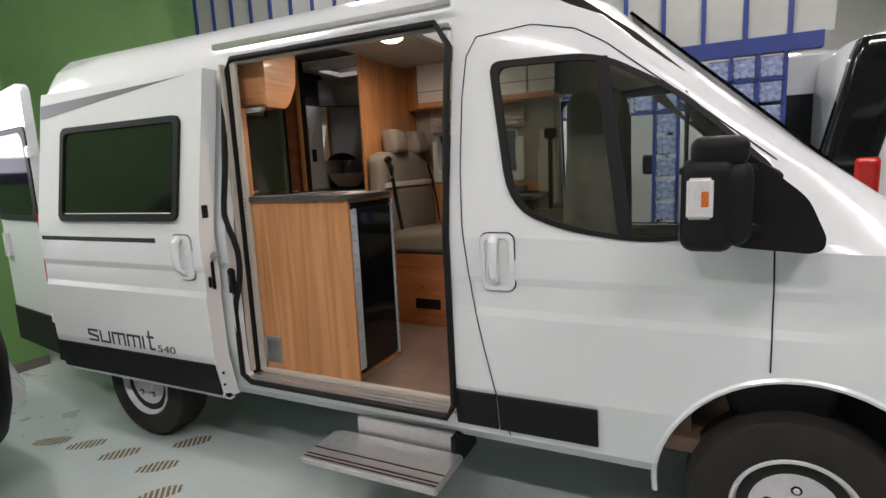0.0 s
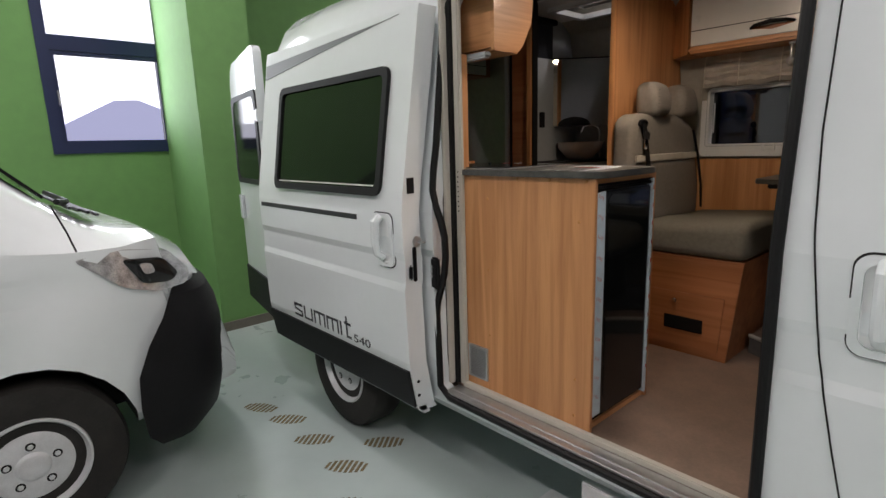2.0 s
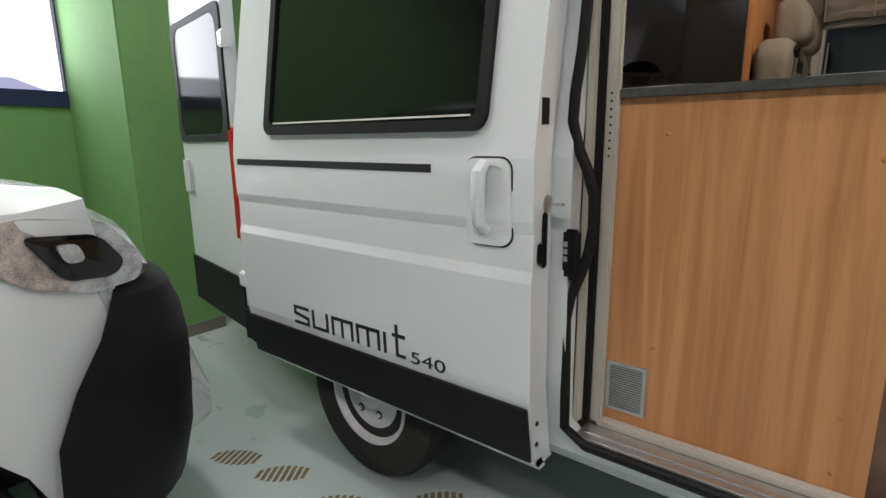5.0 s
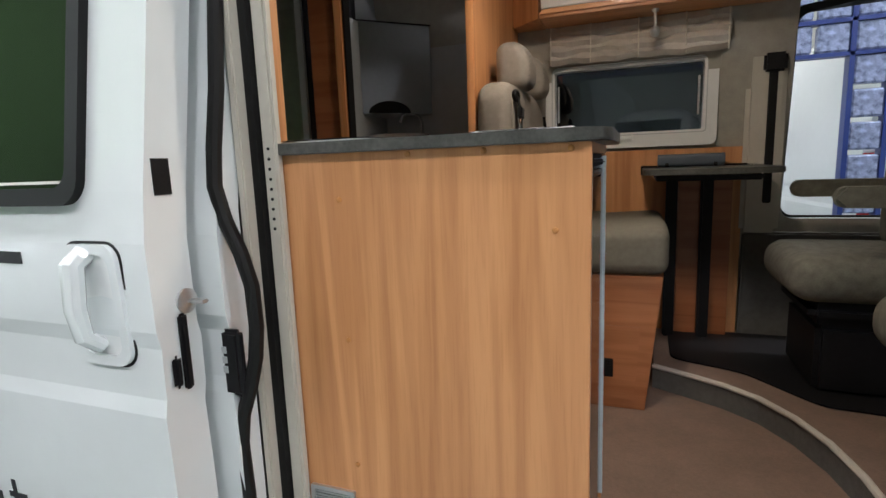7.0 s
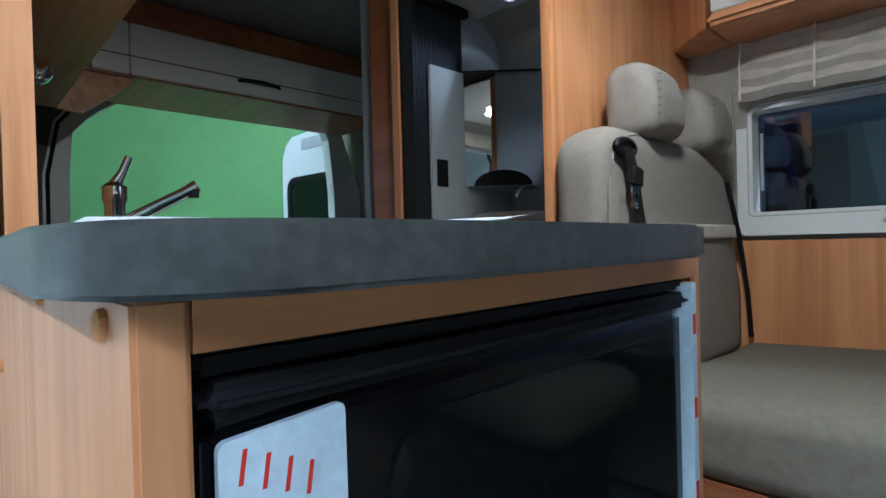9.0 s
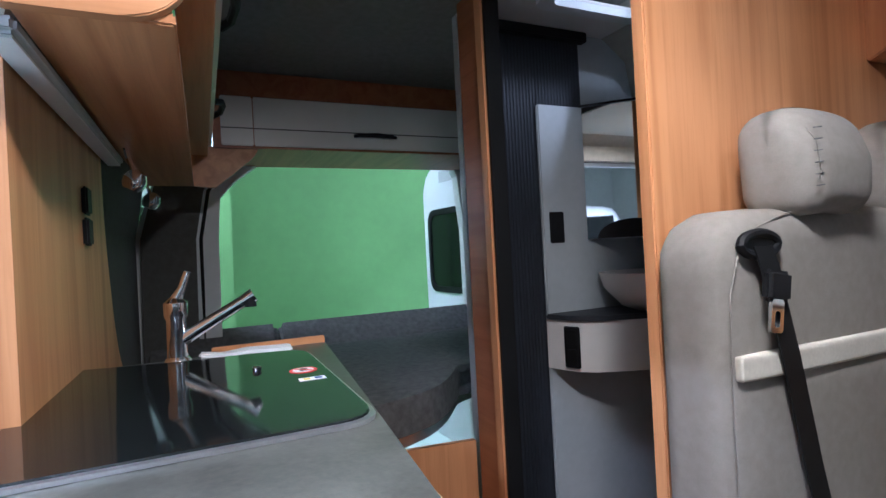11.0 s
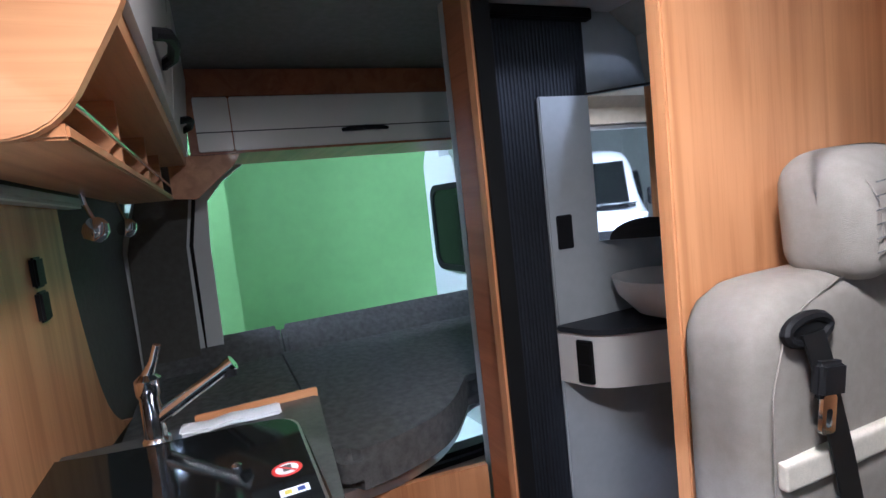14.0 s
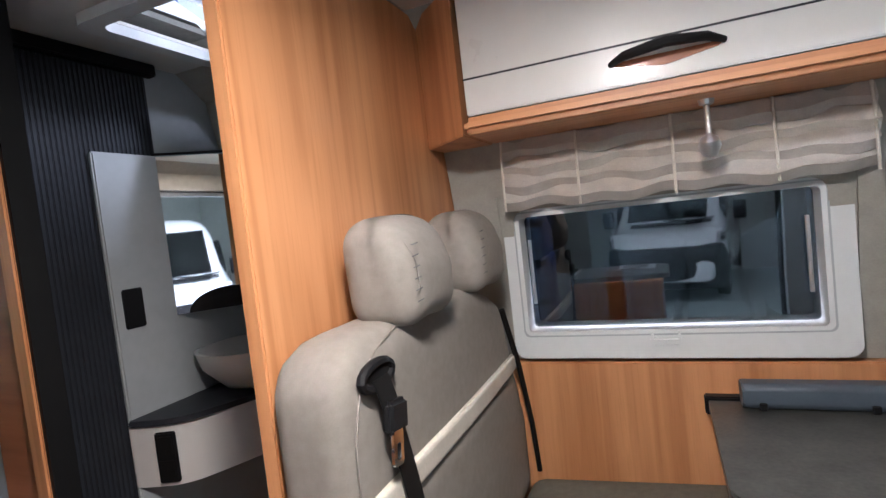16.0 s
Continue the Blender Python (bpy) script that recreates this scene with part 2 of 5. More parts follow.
def rpoly(pts, r, n=5):
    """A polygon with its corners rounded; r: one radius or one for each corner."""
    out, k = [], len(pts)
    for i in range(k):
        p0, p, p1 = (Vector(pts[(i + d) % k]) for d in (-1, 0, 1))
        q = r[i] if isinstance(r, (list, tuple)) else r
        a, b = (p0 - p), (p1 - p)
        q0, q1 = min(q, a.length * 0.48), min(q, b.length * 0.48)
        s, e = p + a.normalized() * q0, p + b.normalized() * q1
        for j in range(n + 1):
            u = j / n
            c = s * (1 - u) ** 2 + p * 2 * u * (1 - u) + e * u * u
            out.append((c.x, c.y))
    return out


def tube(bm, pts, r, n=10, closed=False, cap=True):
    """A round rod along points."""
    pts = [Vector(p) for p in pts]
    rings, k = [], len(pts)
    up = None
    for i, p in enumerate(pts):
        d = (pts[(i + 1) % k] if (closed or i < k - 1) else p) - (pts[i - 1] if (closed or i) else p)
        d.normalize()
        if up is None:
            up = d.orthogonal().normalized()
        up = (up - d * up.dot(d)).normalized()
        s = d.cross(up)
        rad = r[i] if isinstance(r, (list, tuple)) else r
        rings.append([bm.verts.new(p + (up * math.cos(2 * math.pi * j / n) + s * math.sin(2 * math.pi * j / n)) * rad) for j in range(n)])
    for i in range(k if closed else k - 1):
        for j in range(n):
            bm.faces.new((rings[i][j], rings[i][(j + 1) % n], rings[(i + 1) % k][(j + 1) % n], rings[(i + 1) % k][j]))
    if cap and not closed:
        bm.faces.new(rings[0][::-1])
        bm.faces.new(rings[-1])
    return bm


def lathe(bm, prof, m, n=32):
    """Turns a profile of (radius, height) round the z axis of the pose m."""
    rings = []
    for r, h in prof:
        rings.append([bm.verts.new(m @ Vector((r * math.cos(2 * math.pi * j / n), r * math.sin(2 * math.pi * j / n), h))) for j in range(n)])
    for a, b in zip(rings, rings[1:]):
        for j in range(n):
            bm.faces.new((a[j], a[(j + 1) % n], b[(j + 1) % n], b[j]))
    for ring in (rings[0][::-1], rings[-1]):
        bm.faces.new(ring)
    return bm


def ringframe(bm, outer, inner, axis, a, b):
    """A frame between two outlines with the same number of points, from a to b along axis."""
    def at(p, h):
        return {"x": (h, p[0], p[1]), "y": (p[0], h, p[1]), "z": (p[0], p[1], h)}[axis]
    q = [[bm.verts.new(at(p, h)) for p in line] for line, h in ((outer, a), (outer, b), (inner, b), (inner, a))]
    n = len(outer)
    for k in range(4):
        for i in range(n):
            bm.faces.new((q[k][i], q[k][(i + 1) % n], q[(k + 1) % 4][(i + 1) % n], q[(k + 1) % 4][i]))
    return bm


def cushion(bm, x0, x1, y0, y1, z0, z1, r, warp=None, n=9):
    """A soft block with round edges; warp moves each point."""
    vs = bmesh.ops.create_cube(bm, size=1)["verts"]
    bmesh.ops.subdivide_edges(bm, edges=bm.edges[:], cuts=n, use_grid_fill=True)
    c = Vector(((x0 + x1) / 2, (y0 + y1) / 2, (z0 + z1) / 2))
    h = Vector(((x1 - x0) / 2, (y1 - y0) / 2, (z1 - z0) / 2))
    for v in bm.verts:
        q = Vector([2 * v.co[k] * h[k] for k in range(3)])
        core = Vector([max(-(h[k] - r), min(h[k] - r, q[k])) for k in range(3)])
        d = q - core
        if d.length > 1e-6:
            q = core + d.normalized() * r
        v.co = c + q
        if warp:
            v.co = Vector(warp(*v.co))
    return bm


def crease(me, below=1.6):
    """Marks the lengthways folds of a flank sharp."""
    bm = bmesh.new()
    bm.from_mesh(me)
    for e in bm.edges:
        d = e.verts[1].co - e.verts[0].co
        if len(e.link_faces) == 2 and max(v.co.z for v in e.verts) < below and abs(d.x) > 0.9 * d.length and max(v.co.x for v in e.verts) < 0.6 and e.calc_face_angle(0) > radians(2.5):
            e.smooth = False
    bm.to_mesh(me)
    bm.free()


def carve(ob, cutters):
    """Cuts closed meshes out of ob for good."""
    for c in cutters:
        cut = put_mesh("cutter", c, WHITE2)
        md = ob.modifiers.new("cut", "BOOLEAN")
        md.operation, md.solver, md.object = "DIFFERENCE", "EXACT", cut
        bpy.context.view_layer.update()
        me = bpy.data.meshes.new_from_object(ob.evaluated_get(bpy.context.evaluated_depsgraph_get()))
        ob.modifiers.clear()
        old = ob.data
        ob.data = me
        bpy.data.meshes.remove(old)
        bpy.data.objects.remove(cut)
    ob.data.shade_smooth()
    ob.data.set_sharp_from_angle(angle=radians(28))
    return ob


def lerp(tab, x):
    if x <= tab[0][0]:
        return tab[0][1]
    for (x0, y0), (x1, y1) in zip(tab, tab[1:]):
        if x <= x1:
            return y0 + (y1 - y0) * (x - x0) / (x1 - x0)
    return tab[-1][1]


# ---- hall ----
XW, YN, YS, XE, ZC = -6.63, 13.0, -9.0, 9.0, 5.2
solo("floor", box(B(), XW - 0.2, XE, YS, YN, -0.2, 0.0), EPOXY, "pale green glossy epoxy showroom floor", "floor", kind="structure")
solo("ceiling", box(B(), XW - 0.2, XE, YS, YN, ZC, ZC + 0.2), HALL, "grey showroom ceiling", "ceiling", kind="structure")
wall = solo("wall_west", box(B(), XW - 0.25, XW, YS, YN, 0, ZC), GREEN, "green painted rough plaster wall", "wall", kind="structure")
carve(wall, [box(B(), XW - 0.5, XW + 0.5, 1.15, 2.245, 1.725, 3.84)])
solo("wall_pillar", box(B(), XW, -5.55, 2.13, 2.655, 0, ZC, 0.01), GREEN, "green painted plaster pillar of the wall", "pillar", kind="structure")
solo("wall_south", box(B(), XW, XE, YS - 0.2, YS, 0, ZC), HALL, "grey plain showroom wall", "wall", kind="structure")
solo("wall_east", box(B(), XE, XE + 0.2, YS, YN, 0, ZC), HALL, "grey plain showroom wall", "wall", kind="structure")
solo("wall_north", box(B(), XW, XE, YN, YN + 0.2, 0, ZC), HALL, "grey plain showroom wall", "wall", kind="structure")
solo("baseboard", box(B(), -5.55, -5.537, 2.12, 2.655, 0, 0.09), mat("baseboard_grey", (0.16, 0.15, 0.12), 0.6), "dark grey skirting at the foot of the pillar", "baseboard", kind="structure")

# ---- camper van ----
YM, HALF = 3.07, 1.04
XR, XF = -4.15, 1.38
PROF = [(0.40, 0.10), (0.46, 0.05), (0.70, 0.008), (1.05, 0.0), (1.085, 0.007), (1.19, 0.009), (1.225, 0.002), (1.40, 0.0), (1.50, 0.012), (2.03, 0.10), (2.25, 0.135), (2.36, 0.16), (2.48, 0.22), (2.57, 0.32), (2.62, 0.5), (2.645, 0.8), (2.65, 1.04)]
TOP = [(-4.15, 2.60), (-4.05, 2.65), (-0.95, 2.65), (-0.75, 2.62), (-0.55, 2.55), (-0.32, 2.42), (-0.1, 2.21), (0.15, 1.98), (0.4, 1.76), (0.65, 1.55), (0.75, 1.48), (1.0, 1.38), (1.2, 1.22), (1.32, 1.0), (1.38, 0.75)]


def inset(z):
    return lerp(PROF, z)


def section(x, shrink=0.0, zlo=None):
    top = lerp(TOP, x)
    half = HALF * (1 - 0.24 * max(0, (x - 0.7) / 0.68) ** 2) - 0.03 * max(0, (-3.95 - x) / 0.2)
    ring = []
    for z, d in PROF:
        zz = z if z <= 1.35 else 1.35 + (z - 1.35) * max(0.02, (top - 1.35) / 1.30)
        if top < 1.36:
            zz = 0.4 + (z - 0.4) * (min(top, 1.36) - 0.4) / 2.25
        ring.append((YM - (half - d), zz))
    pts = ring + [(2 * YM - y, z) for y, z in ring[-2::-1]]
    if shrink:
        c = Vector((YM, 1.4))
        out = []
        for y, z in pts:
            out.append((YM + (y - YM) * (1 - shrink / HALF), min(z, top - shrink)))
        pts = [(y, max(z, zlo)) for y, z in out]
    return pts


def hull(xs, shrink=0.0, zlo=None):
    bm = B()
    rings = [[bm.verts.new((x, y, z)) for y, z in section(x, shrink, zlo)] for x in xs]
    n = len(rings[0])
    for a, b in zip(rings, rings[1:]):
        for i in range(n):
            bm.faces.new((a[i], a[(i + 1) % n], b[(i + 1) % n], b[i]))
    bm.faces.new(rings[0][::-1])
    bm.faces.new(rings[-1])
    bmesh.ops.recalc_face_normals(bm, faces=bm.faces)
    return bm


XS = [-4.15, -4.05, -3.6, -3.0, -2.4, -1.8, -1.2, -0.95, -0.85, -0.75, -0.65, -0.55, -0.43, -0.32, -0.2, -0.1, 0.02, 0.15, 0.28, 0.4, 0.52, 0.65, 0.75, 0.85, 1.0, 1.1, 1.2, 1.27, 1.32, 1.36, 1.38]
van = thing("camper_van", (-1.4, YM, 0), "white high-roof camper van with its sliding door and rear doors open", "camper van")
body = part("body", hull(XS), WHITE, van)


def cavity():
    """The inside: straight-walled room from the rear doors to the dashboard."""
    bm = B()
    xs = [-4.4, -1.2, -0.95, -0.7, -0.45, -0.2, 0.0, 0.3, 0.55]
    rings = []
    for x in xs:
        top = lerp(TOP, max(x, -4.05)) - 0.07
        ring = [(YM - 0.95, 0.50), (YM - 0.97, 0.7), (YM - 0.97, 1.45), (YM - 0.88, min(2.05, top - 0.1)), (YM - 0.80, min(2.44, top - 0.02)), (YM - 0.6, top)]
        ring += [(2 * YM - y, z) for y, z in ring[::-1]]
        rings.append([bm.verts.new((x, y, z)) for y, z in ring])
    n = len(rings[0])
    for a, b in zip(rings, rings[1:]):
        for i in range(n):
            bm.faces.new((a[i], a[(i + 1) % n], b[(i + 1) % n], b[i]))
    bm.faces.new(rings[0][::-1])
    bm.faces.new(rings[-1])
    bmesh.ops.recalc_face_normals(bm, faces=bm.faces)
    return bm


WHEEL_F, WHEEL_R, TR = 0.405, -3.24, 0.372
SIDEWIN = rpoly([(-0.775, 2.14), (-0.32, 2.13), (-0.02, 1.955), (0.285, 1.66), (0.31, 1.43), (-0.14, 1.39), (-0.44, 1.43), (-0.67, 1.53)], [0.06, 0.12, 0.1, 0.03, 0.03, 0.1, 0.14, 0.16])
cuts = [cavity()]
cuts.append(prism(B(), rrect(-2.325, -0.95, 0.52, 2.345, 0.07), "y", 1.5, 2.45))
cuts.append(prism(B(), SIDEWIN, "y", 1.5, 3.0))
cuts.append(prism(B(), rpoly([(-0.88, 2.2), (-0.28, 2.15), (0.02, 1.90), (0.30, 1.62), (0.30, 1.22), (-0.88, 1.22)], 0.06), "y", 3.5, 4.6))
cuts.append(prism(B(), rrect(-1.93, -1.22, 1.64, 1.985, 0.03), "y", 3.8, 4.6))
cuts.append(prism(B(), [(-0.26, 2.30), (0.56, 1.56), (0.70, 1.70), (-0.1, 2.6)], "y", YM - 0.60, YM + 0.60))
for wx in (WHEEL_F, WHEEL_R):
    for ys in ((1.5, 2.42), (3.72, 4.6)):
        cuts.append(prism(B(), [(wx + 0.485 * math.cos(a * math.pi / 20), 0.385 + 0.51 * math.sin(a * math.pi / 20)) for a in range(40)], "y", *ys))
cuts.append(box(B(), -2.66, -2.29, 3.39, 3.71, 2.5, 2.8))
cuts.append(box(B(), -1.45, -1.02, 2.78, 3.22, 2.5, 2.8))
carve(body, cuts)
crease(body.data)
body.data.materials.append(WALLCLOTH)
body.data.materials.append(BLACKP)
for f in body.data.polygons:
    c, n = f.center, f.normal
    if c.z > 0.56 and c.x < 0.56 and (n.y * (YM - c.y) + n.z * (1.6 - c.z)) > 0.02 and abs(c.y - YM) < 0.99 and abs(n.x) < 0.9:
        f.material_index = 1
    for wx in (WHEEL_F, WHEEL_R):
        if ((c.x - wx) / 0.485) ** 2 + ((c.z - 0.385) / 0.51) ** 2 < 1.05 and (abs(n.y) < 0.6 or abs(c.y - YM) < 0.7):
            f.material_index = 2


def body_y(x, z, off=0.0):
    """The near flank's y at x and z, also along the sloping front."""
    top = lerp(TOP, x)
    zp = z if z <= 1.35 else 1.35 + (z - 1.35) * 1.30 / max(0.05, top - 1.35)
    half = HALF * (1 - 0.24 * max(0, (x - 0.7) / 0.68) ** 2)
    return YM - (half - lerp(PROF, zp)) - off


def wheel(x, y, face, owner, tr=TR):
    """A steel wheel on its tyre; face: -1 looks to -y."""
    m = pose(x, y, tr, 90 if face < 0 else -90, 0, 0)
    w = B()
    lathe(w, [(0.20, -0.1), (0.3, -0.11), (tr - 0.015, -0.1), (tr, -0.07), (tr, 0.07), (tr - 0.015, 0.1), (0.30, 0.112), (0.215, 0.10), (0.205, 0.08)], m, 48)
    ty = part("tyre", w, TYRE, owner, smooth=True)
    r = B()
    lathe(r, [(0.2, -0.1), (0.222, 0.098), (0.218, 0.108), (0.208, 0.108), (0.20, 0.09), (0.19, 0.07), (0.178, 0.066), (0.15, 0.082), (0.125, 0.090), (0.066, 0.088), (0.056, 0.098), (0.05, 0.102), (0.02, 0.103)], m, 48)
    rim = part("rim", r, STEEL, ty, smooth=True)
    for k in range(10):
        a = k * math.pi / 5
        h = B()
        lathe(h, [(0.015, 0.03), (0.015, 0.079)], m @ Matrix.Translation((0.17 * math.cos(a), 0.17 * math.sin(a), 0)), 10)
        part("vent_hole", h, RUBBER, ty)
    for k in range(5):
        a = k * math.pi * 0.4 + 0.3
        h = B()
        lathe(h, [(0.019, 0.05), (0.019, 0.0905)], m @ Matrix.Translation((0.094 * math.cos(a), 0.094 * math.sin(a), 0)), 12)
        part("nut_recess", h, RUBBER, ty)
        h = B()
        lathe(h, [(0.012, 0.05), (0.012, 0.095), (0.008, 0.099)], m @ Matrix.Translation((0.094 * math.cos(a), 0.094 * math.sin(a), 0)), 6)
        part("wheel_nut", h, STEEL, ty)
    return ty


for wx in (WHEEL_F, WHEEL_R):
    wheel(wx, 2.155, -1, van)
    wheel(wx, 2 * YM - 2.17, 1, van)


# ---- skin panels of the van ----
def side_y(z, off=0.0):
    return YM - (HALF - inset(z)) - off


def skin(bm, x0, x1, z0, z1, off, thick, nx=2, zs=None):
    """A panel that follows the flank from z0 to z1, off metres outside it."""
    zs = zs or sorted({z0, z1, *[z for z, d in PROF if z0 < z < z1]})
    grids = []
    for d in (off, off - thick):
        grids.append([[bm.verts.new((x0 + (x1 - x0) * i / nx, side_y(z, d), z)) for z in zs] for i in range(nx + 1)])
    a, b = grids
    for g in grids:
        for i in range(nx):
            for k in range(len(zs) - 1):
                bm.faces.new((g[i][k], g[i + 1][k], g[i + 1][k + 1], g[i][k + 1]))
    for k in range(len(zs) - 1):
        for i in (0, nx):
            bm.faces.new((a[i][k], a[i][k + 1], b[i][k + 1], b[i][k]))
    for i in range(nx):
        for k in (0, len(zs) - 1):
            bm.faces.new((a[i][k], b[i][k], b[i + 1][k], a[i + 1][k]))
    return bm


def lean(bm, off):
    """Moves a flat part drawn at y = 0 onto the flank."""
    for v in bm.verts:
        v.co.y += side_y(v.co.z, off)
    return bm


def lean_flat(bm, za, zb, off):
    """The same for a rigid flat part between the heights za and zb."""
    ya, yb = side_y(za, off), side_y(zb, off)
    for v in bm.verts:
        v.co.y += ya + (yb - ya) * (v.co.z - za) / (zb - za)
    return bm


def grip(parent, x, z, off, material=WHITE):
    """A van door's grip in its dished surround."""
    s = part("handle_surround", lean(ringframe(B(), rrect(x - 0.075, x + 0.075, z - 0.125, z + 0.125, 0.035), rrect(x - 0.055, x + 0.055, z - 0.105, z + 0.105, 0.03), "y", -0.012, 0.01), off), material, parent, smooth=True)
    part("handle_recess", lean(prism(B(), rrect(x - 0.056, x + 0.056, z - 0.106, z + 0.106, 0.03), "y", -0.003, 0.004), off), WHITE2, s)
    part("handle_gap", lean(ringframe(B(), rrect(x - 0.08, x + 0.08, z - 0.13, z + 0.13, 0.038), rrect(x - 0.074, x + 0.074, z - 0.124, z + 0.124, 0.034), "y", -0.002, 0.004), off), RUBBER, s)
    g = B()
    tube(g, [(x - 0.012, -0.006, z + 0.105), (x - 0.012, -0.034, z + 0.085), (x - 0.012, -0.04, z), (x - 0.012, -0.034, z - 0.06), (x - 0.012, -0.006, z - 0.085)], [0.022, 0.022, 0.02, 0.019, 0.018], 10)
    part("handle", lean(g, off), material, s, smooth=True)


OFF = 0.135
SX0, SX1 = -3.87, -2.37
slider = part("sliding_door", skin(B(), SX0, SX1, 0.44, 2.29, OFF, 0.10, 8), WHITE, van, "white sliding door slid back along the flank", smooth=True)
crease(slider.data, 1.55)
part("door_trim", skin(B(), SX0, SX1 - 0.01, 0.47, 0.66, OFF + 0.012, 0.012, 4), BLACKP, slider, "black lower rubbing strip", smooth=True)
part("door_lip", skin(B(), SX0, SX1, 0.425, 0.47, OFF - 0.005, 0.04, 4), WHITE, slider, smooth=True)
part("window_frame", lean_flat(ringframe(B(), rrect(-3.615, -2.525, 1.475, 2.055, 0.05), rrect(-3.58, -2.56, 1.51, 2.02, 0.035), "y", -0.02, 0.01), 1.47, 2.05, OFF), RUBBER, slider, "black rounded window frame", smooth=True)
part("pane", lean_flat(prism(B(), rrect(-3.58, -2.56, 1.51, 2.02, 0.035), "y", -0.008, 0.004), 1.47, 2.05, OFF), BLACKGLASS, slider, "dark tinted acrylic pane")
part("sill_line", lean_flat(box(B(), -3.56, -2.585, -0.0125, -0.006, 1.518, 1.524), 1.47, 2.05, OFF), CABWHITE, slider)
part("stripe", skin(B(), -3.84, -2.73, 1.352, 1.378, OFF + 0.002, 0.004, 2), INK, slider, "dark grey pinstripe decal")
st_up = B()
prism(st_up, [(-3.86, 2.13), (-3.86, 2.215), (-3.3, 2.235), (-2.6, 2.262), (-2.5, 2.27), (-3.2, 2.20)], "y", -0.003, 0.0)
part("upper_stripe", lean(st_up, OFF), mat("grey_decal", (0.16, 0.165, 0.17), 0.4, var=0.05), slider, "dark grey tapering decal")
grip(slider, -2.515, 1.275, OFF)
# lettering strokes of the model mark, and its number
LET = {"s": [[(0.07, 0.05), (0.0, 0.05), (0.0, 0.03), (0.07, 0.02), (0.07, 0.0), (0, 0.0)]], "u": [[(0, 0.05), (0, 0), (0.07, 0), (0.07, 0.05)]], "m": [[(0, 0), (0, 0.05), (0.045, 0.05), (0.045, 0)], [(0.045, 0.05), (0.09, 0.05), (0.09, 0)]], "i": [[(0, 0), (0, 0.05)]], "t": [[(0.012, 0.08), (0.012, 0), (0.04, 0)], [(0, 0.055), (0.04, 0.055)]]}


def stroke(bm, a, b, w):
    a, b = Vector(a), Vector(b)
    d = (b - a).normalized() * w / 2
    n = Vector((-d.y, d.x))
    prism(bm, [tuple(a - d - n), tuple(b + d - n), tuple(b + d + n), tuple(a - d + n)], "y", -0.0015, 0.0)


cx = -3.50
for ch, adv in zip("summit", (0.122, 0.122, 0.145, 0.145, 0.045, 0.06)):
    mark = B()
    for line in LET[ch]:
        for u, v in zip(line, line[1:]):
            stroke(mark, (cx + u[0] * 1.25, 0.70 + u[1] * 1.35), (cx + v[0] * 1.25, 0.70 + v[1] * 1.35), 0.014)
    part("mark_stroke", lean(mark, OFF + 0.001), INK, slider, "black rounded stroke of the door mark")
    cx += adv


def words(text, size, m, material, parent=None, name="lettering", label="", extrude=0.0006):
    cu = bpy.data.curves.new(name, "FONT")
    cu.body, cu.size, cu.extrude = text, size, extrude
    tmp = new("text_source", cu)
    bpy.context.view_layer.update()
    me = bpy.data.meshes.new_from_object(tmp.evaluated_get(bpy.context.evaluated_depsgraph_get()))
    bpy.data.objects.remove(tmp)
    me.transform(m)
    me.materials.append(material)
    ob = new(name, me)
    if parent:
        ob.parent = parent
        if parent.type == "EMPTY":
            ob.matrix_parent_inverse = parent.matrix_basis.inverted()
    return tagged(ob, label) if label else ob


words("540", 0.062, pose(-2.845, side_y(0.72, OFF + 0.0015), 0.69, 90, 0, 0) @ Matrix.Diagonal((1.75, 1, 1, 1)), INK, slider, "number_mark")
# front edge hardware of the sliding door
part("latch", box(B(), SX1 - 0.002, SX1 + 0.012, 1.945, 1.965, 1.09, 1.25, 0.005), BLACKP, slider)
part("latch", box(B(), SX1 - 0.002, SX1 + 0.014, 1.918, 1.94, 1.10, 1.17, 0.008), BLACKP, slider)
h = B()
box(h, SX1, SX1 + 0.05, 1.968, 1.988, 1.268, 1.276, 0.003)
lathe(h, [(0.026, 0), (0.026, 0.004), (0.012, 0.01)], pose(SX1, 1.975, 1.272, 0, 90, 0), 16)
part("guide_pin", h, ALU, slider, smooth=True)
part("edge_recess", box(B(), SX1 - 0.01, SX1 + 0.002, 1.93, 1.97, 1.49, 1.56), BLACKP, slider)
for z in (0.53, 0.60):
    part("edge_screw", lathe(B(), [(0.008, 0), (0.008, 0.004)], pose(SX1, 1.95, z, 0, 90, 0), 10), BLACKP, slider)

# ---- opening of the side door ----
SEALX = [(0.56, -2.325), (0.80, -2.330), (0.92, -2.334), (0.99, -2.322), (1.06, -2.294), (1.13, -2.272), (1.20, -2.262), (1.29, -2.264), (1.36, -2.285), (1.43, -2.318), (1.50, -2.336), (1.58, -2.336), (1.70, -2.326), (2.0, -2.322)]
part("door_seal", tube(B(), [(x, 2.05 if z < 1.5 else 2.05 + (z - 1.5) * 0.11, z) for z, x in SEALX] + [(-2.322, 2.13, 2.22), (-2.27, 2.15, 2.34), (-1.03, 2.15, 2.34), (-0.965, 2.14, 2.24), (-0.96, 2.09, 2.0), (-0.96, 2.02, 1.4), (-0.96, 2.03, 0.6), (-1.0, 2.035, 0.525), (-2.25, 2.04, 0.525)], 0.016, 10, closed=True), RUBBER, van, "black rubber door seal", smooth=True)
